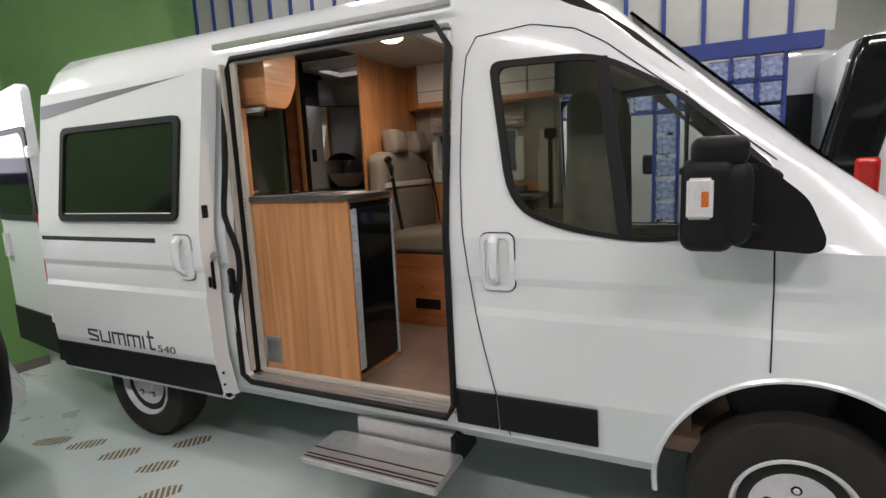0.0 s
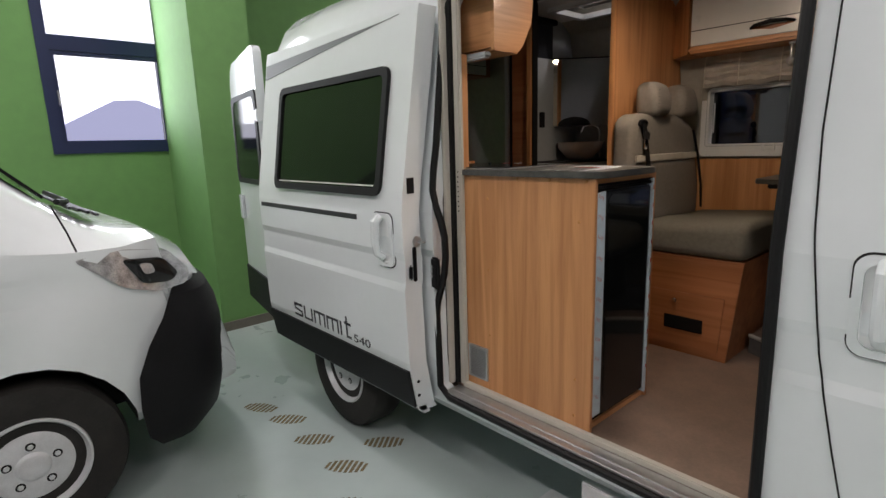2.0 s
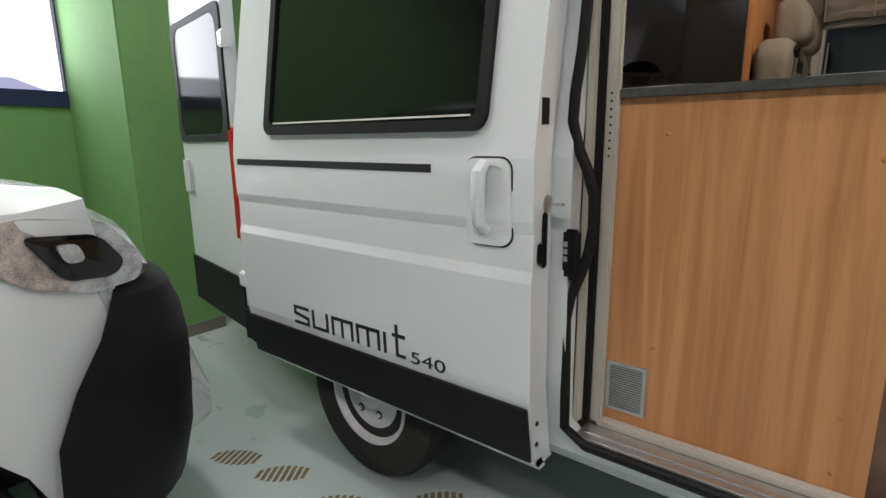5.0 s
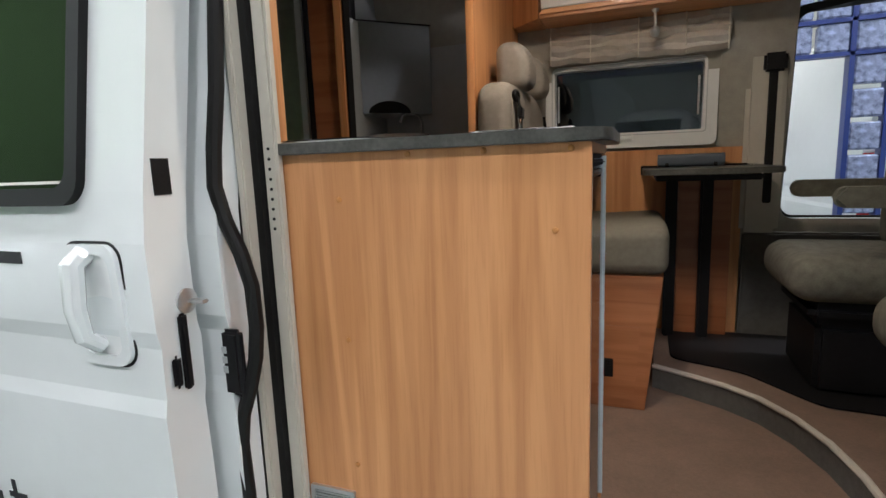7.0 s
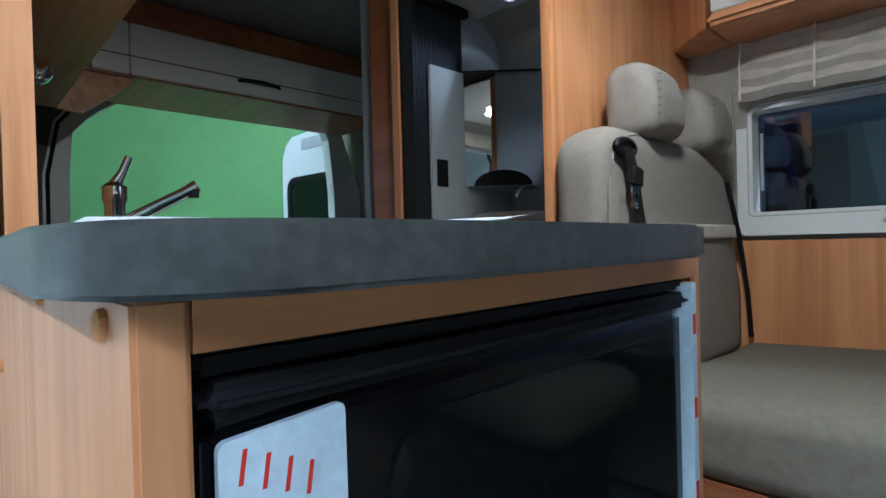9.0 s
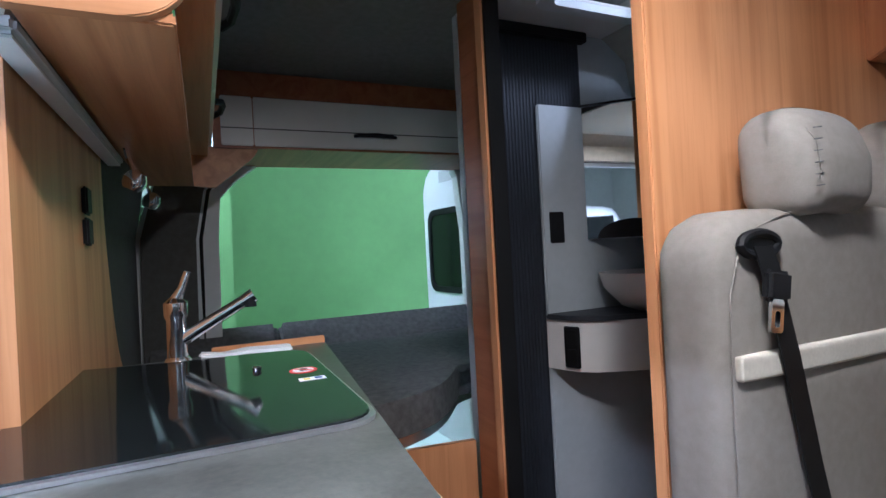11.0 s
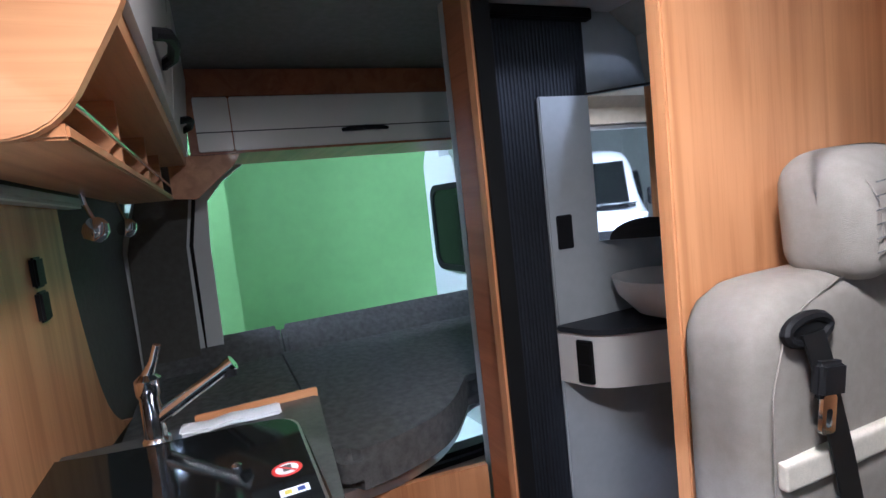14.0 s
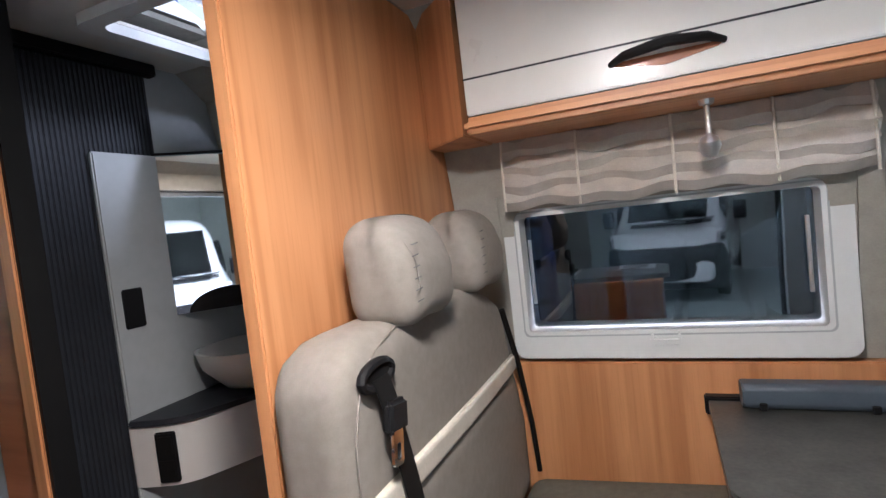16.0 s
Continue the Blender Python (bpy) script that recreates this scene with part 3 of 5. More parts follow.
part("lock_striker", box(B(), -2.345, -2.292, 2.024, 2.05, 1.045, 1.195, 0.01, 3), BLACKP, van, "black lock striker")
for z in (1.10, 1.122, 1.144):
    part("striker_tooth", box(B(), -2.338, -2.326, 2.0225, 2.0245, z, z + 0.015), GREYP, van)
part("pillar_lining", box(B(), -2.322, -2.302, 2.10, 2.145, 0.56, 2.31, 0.004), BEIGE, van)
part("pillar_gap", box(B(), -2.302, -2.283, 2.128, 2.15, 0.56, 2.29), RUBBER, van)
part("pillar_profile", box(B(), -2.284, -2.245, 2.142, 2.168, 0.555, 2.32, 0.006), BEIGE, van, "beige aluminium profile with screw holes")
for k in range(9):
    part("screw_hole", lathe(B(), [(0.0035, 0), (0.0035, 0.002)], pose(-2.264, 2.1415, 1.40 + k * 0.022, 90, 0, 0), 8), RUBBER, van)
part("entrance_sill", box(B(), -2.29, -0.96, 2.045, 2.14, 0.535, 0.548, 0.003), ALU, van)
part("sill_rib", box(B(), -2.27, -0.97, 2.075, 2.10, 0.548, 0.554, 0.002), ALU, van)
part("sill_rib", box(B(), -2.26, -0.97, 2.14, 2.17, 0.545, 0.572, 0.004), BEIGE, van)
part("top_rail", box(B(), -2.3, -0.97, 2.16, 2.2, 2.315, 2.34, 0.004), ALU, van)
part("roof_rail", box(B(), -2.40, -0.95, 2.14, 2.17, 2.40, 2.43, 0.005), ALU, van, "grey door runner rail")

# ---- front door of the van ----
def gap_line(pts, r=0.0026):
    dense = []
    for (x0, z0), (x1, z1) in zip(pts, pts[1:]):
        dense += [(x0 + (x1 - x0) * k / 8, z0 + (z1 - z0) * k / 8) for k in range(8)]
    return tube(B(), [(x, body_y(x, z, 0.0015), z) for x, z in dense + [pts[-1]]], r, 6)


part("door_gap", gap_line([(-0.70, 0.47), (-0.757, 0.707), (-0.80, 0.9), (-0.85, 1.148), (-0.885, 1.45), (-0.90, 1.7), (-0.90, 2.0), (-0.885, 2.18), (-0.84, 2.26), (-0.6, 2.28), (-0.42, 2.24), (-0.3, 2.17), (0.0, 1.93), (0.3, 1.68)]), RUBBER, van)
part("door_gap", gap_line([(0.29, 1.42), (0.297, 1.2), (0.299, 0.925)]), RUBBER, van)
part("rubbing_strip", skin(B(), -0.955, -0.752, 0.50, 0.677, 0.016, 0.018, 2), BLACKP, van, smooth=True)
part("rubbing_strip", skin(B(), -0.742, -0.305, 0.50, 0.677, 0.016, 0.018, 2), BLACKP, van, smooth=True)
grip(van, -0.722, 1.292, 0.0)


def shift(pts, d):
    c = Vector((sum(p[0] for p in pts) / len(pts), sum(p[1] for p in pts) / len(pts)))
    return [tuple(c + (Vector(p) - c) * d) for p in pts]


for side in (0, 1):
    fr = ringframe(B(), shift(SIDEWIN, 1.01), shift(SIDEWIN, 0.945), "y", -0.006, 0.02)
    pane = prism(B(), shift(SIDEWIN, 0.955), "y", 0.004, 0.008)
    if side:
        fr.free()
        fr = ringframe(B(), rrect(-0.90, 0.0, 1.20, 2.15, 0.05), rrect(-0.87, -0.03, 1.23, 2.12, 0.05), "y", 0.0, 0.02)
    bar = prism(B(), [(-0.34, 2.115), (-0.29, 2.115), (-0.17, 1.40), (-0.225, 1.405)], "y", -0.008, 0.02)
    for k, (bm, nm, mt) in enumerate(((fr, "window_seal", RUBBER), (pane, "pane", CLEAR), (bar, "window_post", BLACKP))[:1 if side else 3]):
        for v in bm.verts:
            v.co.y += body_y(v.co.x, v.co.z)
        if side:
            for v in bm.verts:
                v.co.y = 2 * YM - v.co.y
        ob = part(nm, bm, mt, van)
        if nm == "pane":
            ob.visible_shadow = False
ob = part("windscreen", prism(B(), [(-0.24, 2.33), (0.57, 1.605), (0.58, 1.615), (-0.23, 2.34)], "y", YM - 0.6, YM + 0.6), CLEAR, van)
ob.visible_shadow = False

# mirror
mir = part("wing_mirror", cushion(B(), -0.005, 0.155, 1.745, 1.93, 1.40, 1.70, 0.045, lambda x, y, z: (x - 0.02 * (1.9 - y), y, z), 12), BLACKP, van, "black wing mirror with side indicator", smooth=True)
part("mirror_cap", cushion(B(), 0.02, 0.185, 1.755, 1.93, 1.67, 1.765, 0.035, None, 10), BLACKP, mir, smooth=True)
part("mirror_shell", cushion(B(), 0.09, 0.20, 1.75, 1.93, 1.42, 1.69, 0.05, None, 10), BLACKP, mir, smooth=True)
part("mirror_arm", prism(B(), rpoly([(0.12, 1.72), (0.20, 1.70), (0.36, 1.56), (0.42, 1.42), (0.40, 1.38), (0.14, 1.40)], 0.04), "y", 1.90, 2.06, 0.02, 3), BLACKP, mir, smooth=True)
part("arm_rod", tube(B(), [(0.12, 1.88, 1.655), (0.22, 1.93, 1.655), (0.28, 2.02, 1.62)], 0.028, 10), BLACKP, mir, smooth=True)
part("arm_rod", tube(B(), [(0.12, 1.88, 1.46), (0.24, 1.93, 1.46), (0.32, 2.02, 1.46)], 0.028, 10), BLACKP, mir, smooth=True)
part("mirror_glass", box(B(), -0.010, -0.004, 1.765, 1.91, 1.44, 1.67), MIRROR, mir)
ind = part("indicator", box(B(), 0.012, 0.088, 1.735, 1.752, 1.508, 1.638, 0.008, 3), CLEARP, mir, "clear ribbed side lamp", smooth=True)
part("indicator_bulb", box(B(), 0.05, 0.078, 1.7325, 1.740, 1.545, 1.60, 0.006), ORANGE, ind, "orange bulb")
for k in range(7):
    part("lens_rib", box(B(), 0.016, 0.084, 1.7325, 1.7345, 1.52 + k * 0.017, 1.5225 + k * 0.017), CLEARP, ind)
# wheel arch lip and liner
arch = [(WHEEL_F + 0.492 * math.cos(radians(a)), 0.385 + 0.518 * math.sin(radians(a))) for a in range(-8, 189, 7)]
part("arch_lip", tube(B(), [(x, side_y(min(z, 0.9)) + 0.004, z) for x, z in arch], 0.012, 6), WHITE, van, smooth=True)
# entry step
st = part("entry_step", box(B(), -1.68, -0.935, 1.755, 2.06, 0.30, 0.335, 0.008), ALU, van, "grey aluminium fold-out entry step")
for k in (1.775, 1.80, 1.86):
    part("grip_line", box(B(), -1.67, -0.945, k, k + 0.008, 0.334, 0.337), RUBBER, st)
part("step_riser", box(B(), -1.55, -0.97, 2.07, 2.09, 0.31, 0.42, 0.004), ALU, st)
part("step_bracket", box(B(), -1.0, -0.96, 2.05, 2.3, 0.26, 0.42, 0.01), BLACKP, st)

# rear doors, swung out
for s, nm in ((1, "rear_door"), (-1, "rear_door")):
    bm = B()
    yb = 2.07 if s > 0 else 2 * YM - 2.07
    prism(bm, rpoly([(0.02, 0.46), (0.86, 0.46), (0.86, 2.22), (0.78, 2.37), (0.02, 2.41)], 0.05), "y", 0.0, 0.06, 0.012)
    m = Matrix.Translation((XR - 0.01, yb, 0)) @ Matrix.Rotation(math.pi + (radians(-10) if s > 0 else radians(4)), 4, "Z") @ Matrix.Scale(-1 if s > 0 else 1, 4, (0, 1, 0))
    def setto(b):
        b.transform(m)
        return b
    d = part(nm, setto(bm), WHITE, van, "white rear door swung open", smooth=True)
    part("window_frame", setto(ringframe(B(), rrect(0.10, 0.78, 1.50, 2.08, 0.09), rrect(0.14, 0.74, 1.54, 2.04, 0.07), "y", 0.0, 0.075)), BLACKP, d, smooth=True)
    part("pane", setto(prism(B(), rrect(0.09, 0.79, 1.49, 2.08, 0.09), "y", -0.008, 0.0)), REARGLASS, d)
    part("pane_surround", setto(ringframe(B(), rrect(0.03, 0.85, 1.45, 2.12, 0.05), rrect(0.088, 0.792, 1.488, 2.082, 0.09), "y", -0.011, 0.0)), BLACKP, d, "black window surround")
    part("inner_pane", setto(prism(B(), rrect(0.14, 0.74, 1.54, 2.04, 0.07), "y", 0.055, 0.068)), BLACKGLASS, d)
    part("lower_strip", setto(box(B(), 0.02, 0.86, -0.012, 0.0, 0.46, 0.74)), BLACKP, d)
    hb = B()
    box(hb, 0.72, 0.81, -0.03, 0.0, 1.14, 1.36, 0.02)
    part("handle", setto(hb), WHITE, d, smooth=True)
    part("pull_recess", setto(box(B(), 0.22, 0.60, 0.06, 0.066, 2.26, 2.34, 0.004)), GREYP, d)
    for hz in (0.7, 1.9):
        part("hinge", setto(box(B(), -0.02, 0.05, -0.02, 0.03, hz, hz + 0.08, 0.008)), WHITE2, d)
part("tail_lamp", box(B(), XR - 0.03, XR + 0.03, 2.045, 2.12, 0.95, 1.52, 0.015), mat("red_lens", (0.5, 0.02, 0.015), 0.15, var=0.1), van, "red tail lamp strip")
part("rear_bumper", box(B(), XR - 0.03, XR + 0.12, 2.04, 2 * YM - 2.04, 0.40, 0.62, 0.03), BLACKP, van)

# ---- inside: linings ----
part("van_floor", box(B(), -4.12, 0.5, 2.15, 4.0, 0.50, 0.562), VINYL, van, "brown vinyl camper floor")
lin = part("roof_lining", box(B(), -4.12, -0.75, 2.42, 3.72, 2.555, 2.57), ROOFCLOTH, van)
carve(lin, [box(B(), -1.45, -1.02, 2.78, 3.22, 2.5, 2.8), box(B(), -2.66, -2.29, 3.39, 3.71, 2.5, 2.8)])
ob = part("roof_window", box(B(), -1.5, -0.97, 2.73, 3.27, 2.655, 2.675, 0.006), MILK, van, "milky roof window")
ob.visible_shadow = False
part("front_roof_lining", ringframe(B(), [(-2.09, 2.36), (-0.76, 2.36), (-0.76, 3.76), (-2.09, 3.76)], [(-1.45, 2.78), (-1.02, 2.78), (-1.02, 3.22), (-1.45, 3.22)], "z", 2.498, 2.5045), BEIGE, van, "beige front roof lining")
part("cab_side_panel", box(B(), -1.04, 0.45, 3.985, 4.02, 0.56, 1.16, 0.01), FELT, van, "dark grey felt cab wall lining")
part("cab_pillar_lining", box(B(), -1.06, -0.90, 3.955, 4.0, 1.16, 2.2, 0.02), BEIGE, van, "beige pillar lining", smooth=True)
part("roof_window_frame", ringframe(B(), rrect(-1.49, -0.98, 2.74, 3.26, 0.03), rrect(-1.44, -1.03, 2.79, 3.21, 0.02), "z", 2.485, 2.58), FRAMEW, van)
part("dashboard", prism(B(), [(0.05, 1.15), (0.2, 1.42), (0.53, 1.50), (0.53, 0.66), (0.2, 0.66)], "y", 2.14, 4.0, 0.03), BLACKP, van)
dome = thing("ceiling_lamp", (-1.62, 2.78, 2.49), "round white ceiling lamp, switched on", "lamp")
part("rim", lathe(B(), [(0.085, 0.0), (0.085, -0.012), (0.07, -0.016)], pose(-1.62, 2.78, 2.498), 32), FRAMEW, dome, smooth=True)
part("diffuser", lathe(B(), [(0.075, -0.014), (0.068, -0.03), (0.045, -0.042), (0.015, -0.046)], pose(-1.62, 2.78, 2.498), 32), WARM, dome, smooth=True)
# wall under and round the far window
wl = ringframe(B(), [(-2.09, 1.563), (-0.92, 1.563), (-0.92, 2.25), (-2.09, 2.25)], [(-1.966, 1.573), (-1.168, 1.573), (-1.168, 2.026), (-1.966, 2.026)], "y", -0.010, -0.002)
for v in wl.verts:
    v.co.y += 4.04 - max(0, v.co.z - 1.45) * 0.15
part("wall_lining", wl, WALLCLOTH, van, "beige cloth wall lining")
part("side_panel", box(B(), -2.07, -1.05, 3.985, 4.03, 0.6, 1.562, 0.004), WOOD, van, "wood veneer panel below the window")
ob = part("window_pane", box(B(), -1.925, -1.225, 4.035, 4.04, 1.643, 1.98), SMOKE, van)
ob.visible_shadow = False
wf = part("camper_window", ringframe(B(), rrect(-1.963, -1.172, 1.577, 2.022, 0.03), rrect(-1.918, -1.232, 1.650, 1.965, 0.012), "y", 3.97, 4.06), FRAMEW, van, "white framed hinged camper window", smooth=True)
part("catch", box(B(), -1.612, -1.536, 3.953, 3.972, 1.610, 1.634, 0.006, 3), FRAMEW, wf)
part("catch_lug", box(B(), -1.608, -1.602, 3.950, 3.972, 1.606, 1.645, 0.002), FRAMEW, wf)
part("catch_lug", box(B(), -1.546, -1.540, 3.950, 3.972, 1.606, 1.645, 0.002), FRAMEW, wf)
part("frame_groove", ringframe(B(), rrect(-1.933, -1.217, 1.636, 1.980, 0.016), rrect(-1.929, -1.221, 1.640, 1.976, 0.014), "y", 3.968, 3.9705), GREYP, wf)
for x in (-1.905, -1.25):
    part("stay", tube(B(), [(x, 4.02, 1.72), (x, 4.02, 1.90)], 0.005, 8), ALU, wf)

# platform of the dinette
PL = [(-1.43, 3.98), (-1.43, 3.46), (-1.30, 3.39), (-1.18, 3.32), (-1.08, 3.23), (-1.0, 3.10), (-0.945, 2.95), (-0.915, 2.78), (-0.905, 2.6), (-0.90, 2.2)]
plat = thing("floor_platform", (-0.5, 3.2, 0.562), "raised brown vinyl floor with a curved front and pale edge trim", "platform")
part("deck", prism(B(), PL + [(0.05, 2.2), (0.05, 3.98)], "z", 0.562, 0.66), VINYL, plat)
part("riser", prism(B(), [(x - 0.004, y - 0.004) for x, y in PL[1:]] + [(x + 0.02, y + 0.02) for x, y in PL[:0:-1]], "z", 0.562, 0.645), FELT, plat)
part("edge_trim", tube(B(), [(x - 0.003, y - 0.003, 0.657) for x, y in PL[1:]], 0.011, 8), BEIGE, plat, "pale plastic edge trim", smooth=True)

part("cab_mat", prism(B(), rpoly([(-1.36, 3.97), (-1.36, 3.55), (-1.1, 3.45), (-0.9, 3.2), (0.0, 3.1), (0.0, 3.97)], 0.05), "z", 0.661, 0.668), BLACKP, plat, "dark rubber cab mat")

# ---- kitchen ----
kit = thing("kitchen_unit", (-2.1, 2.44, 0.56), "pear wood kitchen cabinet beside the entrance", "kitchen unit")
part("front_panel", box(B(), -2.265, -1.583, 2.17, 2.188, 0.562, 1.561, 0.002), WOOD, kit, "pear wood panel with screw caps")
part("carcass", box(B(), -2.64, -2.06, 2.189, 2.64, 0.565, 1.561), WOOD, kit)
part("top_rail", box(B(), -2.06, -1.585, 2.189, 2.622, 1.541, 1.561), WOODY, kit)
part("end_post", box(B(), -2.06, -1.587, 2.619, 2.636, 0.562, 1.5605, 0.002), WOOD, kit)
part("toe_rail", box(B(), -2.06, -1.60, 2.189, 2.618, 0.563, 0.585), WOODY, kit)
for x, z in ((-2.112, 1.461), (-1.648, 1.399), (-2.112, 1.144), (-2.110, 0.838), (-1.654, 0.77), (-1.657, 0.615), (-1.945, 1.552), (-1.785, 1.552), (-1.62, 1.55)):
    part("screw_cap", lathe(B(), [(0.0065, 0), (0.006, 0.0025), (0.003, 0.004)], pose(x, 2.17, z, 90, 0, 0), 12), mat("cap", (0.50, 0.22, 0.06), 0.5), kit)
vent = part("vent_grille", ringframe(B(), rrect(-2.242, -2.120, 0.608, 0.768, 0.004), rrect(-2.231, -2.131, 0.619, 0.757, 0.003), "y", 2.162, 2.171), ALU, kit, "small grey aluminium ventilation grille")
part("backing", box(B(), -2.232, -2.13, 2.1685, 2.17, 0.618, 0.758), BLACKP, vent)
for k in range(17):
    part("slat", box(B(), -2.231, -2.131, 2.1645, 2.1685, 0.6225 + k * 0.0079, 0.6265 + k * 0.0079), ALU, vent)
fr = thing("fridge", (-1.8, 2.44, 0.57), "black compressor fridge built into the kitchen end", "fridge")
part("fridge_door", box(B(), -1.612, -1.592, 2.194, 2.606, 0.60, 1.512, 0.006), FRIDGE, fr)
part("door_glass", prism(B(), rrect(2.275, 2.585, 0.66, 1.495, 0.03), "x", -1.5925, -1.590, 0.001), BLACKGLASS, fr, "glossy black door panel")
part("fridge_case", box(B(), -2.05, -1.613, 2.192, 2.617, 0.586, 1.54), BLACKP, fr)
part("door_rail", box(B(), -1.617, -1.586, 2.192, 2.612, 1.514, 1.528, 0.006, 3), BLACKP, fr, smooth=True)
part("door_rail", box(B(), -1.622, -1.594, 2.192, 2.616, 1.530, 1.5405, 0.003), BLACKP, fr)
f1 = part("film_strip", prism(B(), rpoly([(2.195, 0.62), (2.25, 0.62), (2.249, 0.9), (2.252, 1.2), (2.25, 1.511), (2.197, 1.507)], 0.004), "x", -1.5915, -1.588), FILM, fr, "pale blue film with red marks")
f2 = part("film_strip", box(B(), -1.613, -1.584, 2.608, 2.618, 0.586, 1.536), FILM, fr, "pale blue film with red marks")
for z0 in (0.70, 0.78, 0.86, 0.94, 1.02, 1.10, 1.18, 1.26, 1.34, 1.415, 1.49):
    for k in range(4):
        part("red_mark", prism(B(), [(2.204 + k * 0.009, z0 - k * 0.004), (2.2057 + k * 0.009, z0 - k * 0.004), (2.2077 + k * 0.009, z0 + 0.013 - k * 0.004), (2.206 + k * 0.009, z0 + 0.013 - k * 0.004)], "x", -1.588, -1.5876), RED, f1)
    part("red_mark", box(B(), -1.584, -1.5836, 2.610, 2.616, z0, z0 + 0.018), RED, f2)
WT = rpoly([(-2.70, 2.15), (-1.549, 2.15), (-1.549, 2.582), (-2.23, 2.654), (-2.70, 2.70)], [0.005, 0.075, 0.055, 0.1, 0.01])
slab = solo("worktop", prism(B(), WT, "z", 1.5612, 1.5858, 0.004), SLATE, "dark slate-look laminate kitchen worktop", "worktop", smooth=True)
eb = part("edge_band", ringframe(B(), shift(WT, 1.0015), shift(WT, 0.99), "z", 1.5635, 1.5838), SLATE, slab, "slate-look edge band", smooth=True)
eb.data.set_sharp_from_angle(angle=radians(40))
carve(slab, [prism(B(), rrect(-2.55, -2.06, 2.24, 2.64, 0.06), "z", 1.5, 1.7)])
LID = rpoly([(-2.665, 2.20), (-2.625, 2.34), (-2.605, 2.55), (-2.585, 2.632), (-2.05, 2.628), (-2.05, 2.20)], [0.02, 0.05, 0.05, 0.05, 0.05, 0.05])
sink = thing("sink", (-2.3, 2.44, 1.59), "sink with a black glass lid in the worktop", "sink")
part("lid", prism(B(), LID, "z", 1.589, 1.5945, 0.002), BLACKGLASS, sink, "glossy black glass lid")
part("rim", ringframe(B(), shift(LID, 1.025), shift(LID, 0.995), "z", 1.5865, 1.5915), ALU, sink, "pale metal rim")
part("bowl", prism(B(), rrect(-2.54, -2.07, 2.25, 2.63, 0.055), "z", 1.57, 1.5885), ALU, sink)
part("lid_knob", lathe(B(), [(0.007, 0), (0.008, 0.006), (0.004, 0.009)], pose(-2.42, 2.52, 1.5945), 14), CHROME, sink, smooth=True)
st = part("sticker", lathe(B(), [(0.024, 0), (0.024, 0.0006)], pose(-2.368, 2.592, 1.5946), 24), RED, sink, "round red and white warning sticker")
part("sticker_centre", lathe(B(), [(0.018, 0), (0.018, 0.0009)], pose(-2.368, 2.592, 1.5946), 24), PAPER, st)
part("sticker_figure", box(B(), -2.38, -2.36, 2.586, 2.599, 1.5953, 1.5958), FELT, st)
part("sticker_bar", box(B(), -0.018, 0.018, -0.002, 0.002, 1.5957, 1.5962, m=pose(-2.368, 2.592, 0, 0, 0, 45)), RED, st)
lb = part("label", box(B(), -2.305, -2.284, 2.573, 2.615, 1.5946, 1.5952), PAPER, sink, "small white label with a blue mark")
part("label_mark", box(B(), -2.30, -2.289, 2.598, 2.609, 1.5952, 1.5956), BLUE, lb)
part("label_mark", box(B(), -2.30, -2.289, 2.58, 2.59, 1.5952, 1.5956), mat("yellow_print", (0.6, 0.5, 0.05), 0.5), lb)
tap = thing("tap", (-2.648, 2.386, 1.587), "chrome single-lever kitchen tap on the worktop", "tap")
part("base", lathe(B(), [(0.027, 0), (0.025, 0.008), (0.02, 0.014), (0.019, 0.09), (0.023, 0.098), (0.023, 0.125), (0.012, 0.135)], pose(-2.648, 2.386, 1.587), 24), CHROME, tap, smooth=True)
part("spout", tube(B(), [(-2.648, 2.392, 1.632), (-2.632, 2.462, 1.674), (-2.621, 2.515, 1.705), (-2.618, 2.538, 1.718)], [0.015, 0.013, 0.0125, 0.0155], 14), CHROME, tap, smooth=True)
part("nozzle", lathe(B(), [(0.012, 0), (0.012, 0.02)], pose(-2.617, 2.53, 1.693), 14), BLACKP, tap)
part("lever", tube(B(), [(-2.648, 2.386, 1.715), (-2.644, 2.40, 1.742), (-2.64, 2.412, 1.775)], [0.013, 0.008, 0.0075], 12), CHROME, tap, smooth=True)
cl = B()
box(cl, -2.695, -2.635, 2.425, 2.615, 1.5875, 1.597, 0.004)
bmesh.ops.subdivide_edges(cl, edges=cl.edges[:], cuts=3, use_grid_fill=True)
for v in cl.verts:
    v.co.z += (0.004 * math.sin(v.co.y * 60) + 0.003 * math.sin(v.co.y * 143 + v.co.x * 90)) * (v.co.z > 1.59)
    v.co.x += 0.004 * math.sin(v.co.y * 47)
solo("cloth", cl, PAPER, "folded white paper strip behind the tap", "paper", smooth=True)
sheet = B()
grid = [[sheet.verts.new((-1.815 + 0.198 * a / 8, 2.165 + 0.25 * b / 12, 1.5882 + 0.006 * max(0, (b - 8) / 4) ** 2 + 0.0012 * math.sin(a * 0.9 + b * 0.5) ** 2)) for b in range(13)] for a in range(9)]
for a in range(8):
    for b in range(12):
        sheet.faces.new((grid[a][b], grid[a + 1][b], grid[a + 1][b + 1], grid[a][b + 1]))
bmesh.ops.solidify(sheet, geom=sheet.faces[:], thickness=0.0006)
bro = solo("brochure", sheet, PAPER, "curling white information sheet on the worktop", "paper", smooth=True)
for k in range(6):
    part("print_line", box(B(), -1.80, -1.68 - 0.02 * (k % 3), 2.322 + k * 0.0115, 2.3238 + k * 0.0115, 1.5898, 1.5902 + 0.0004 * k), RED if k == 3 else FELT, bro)
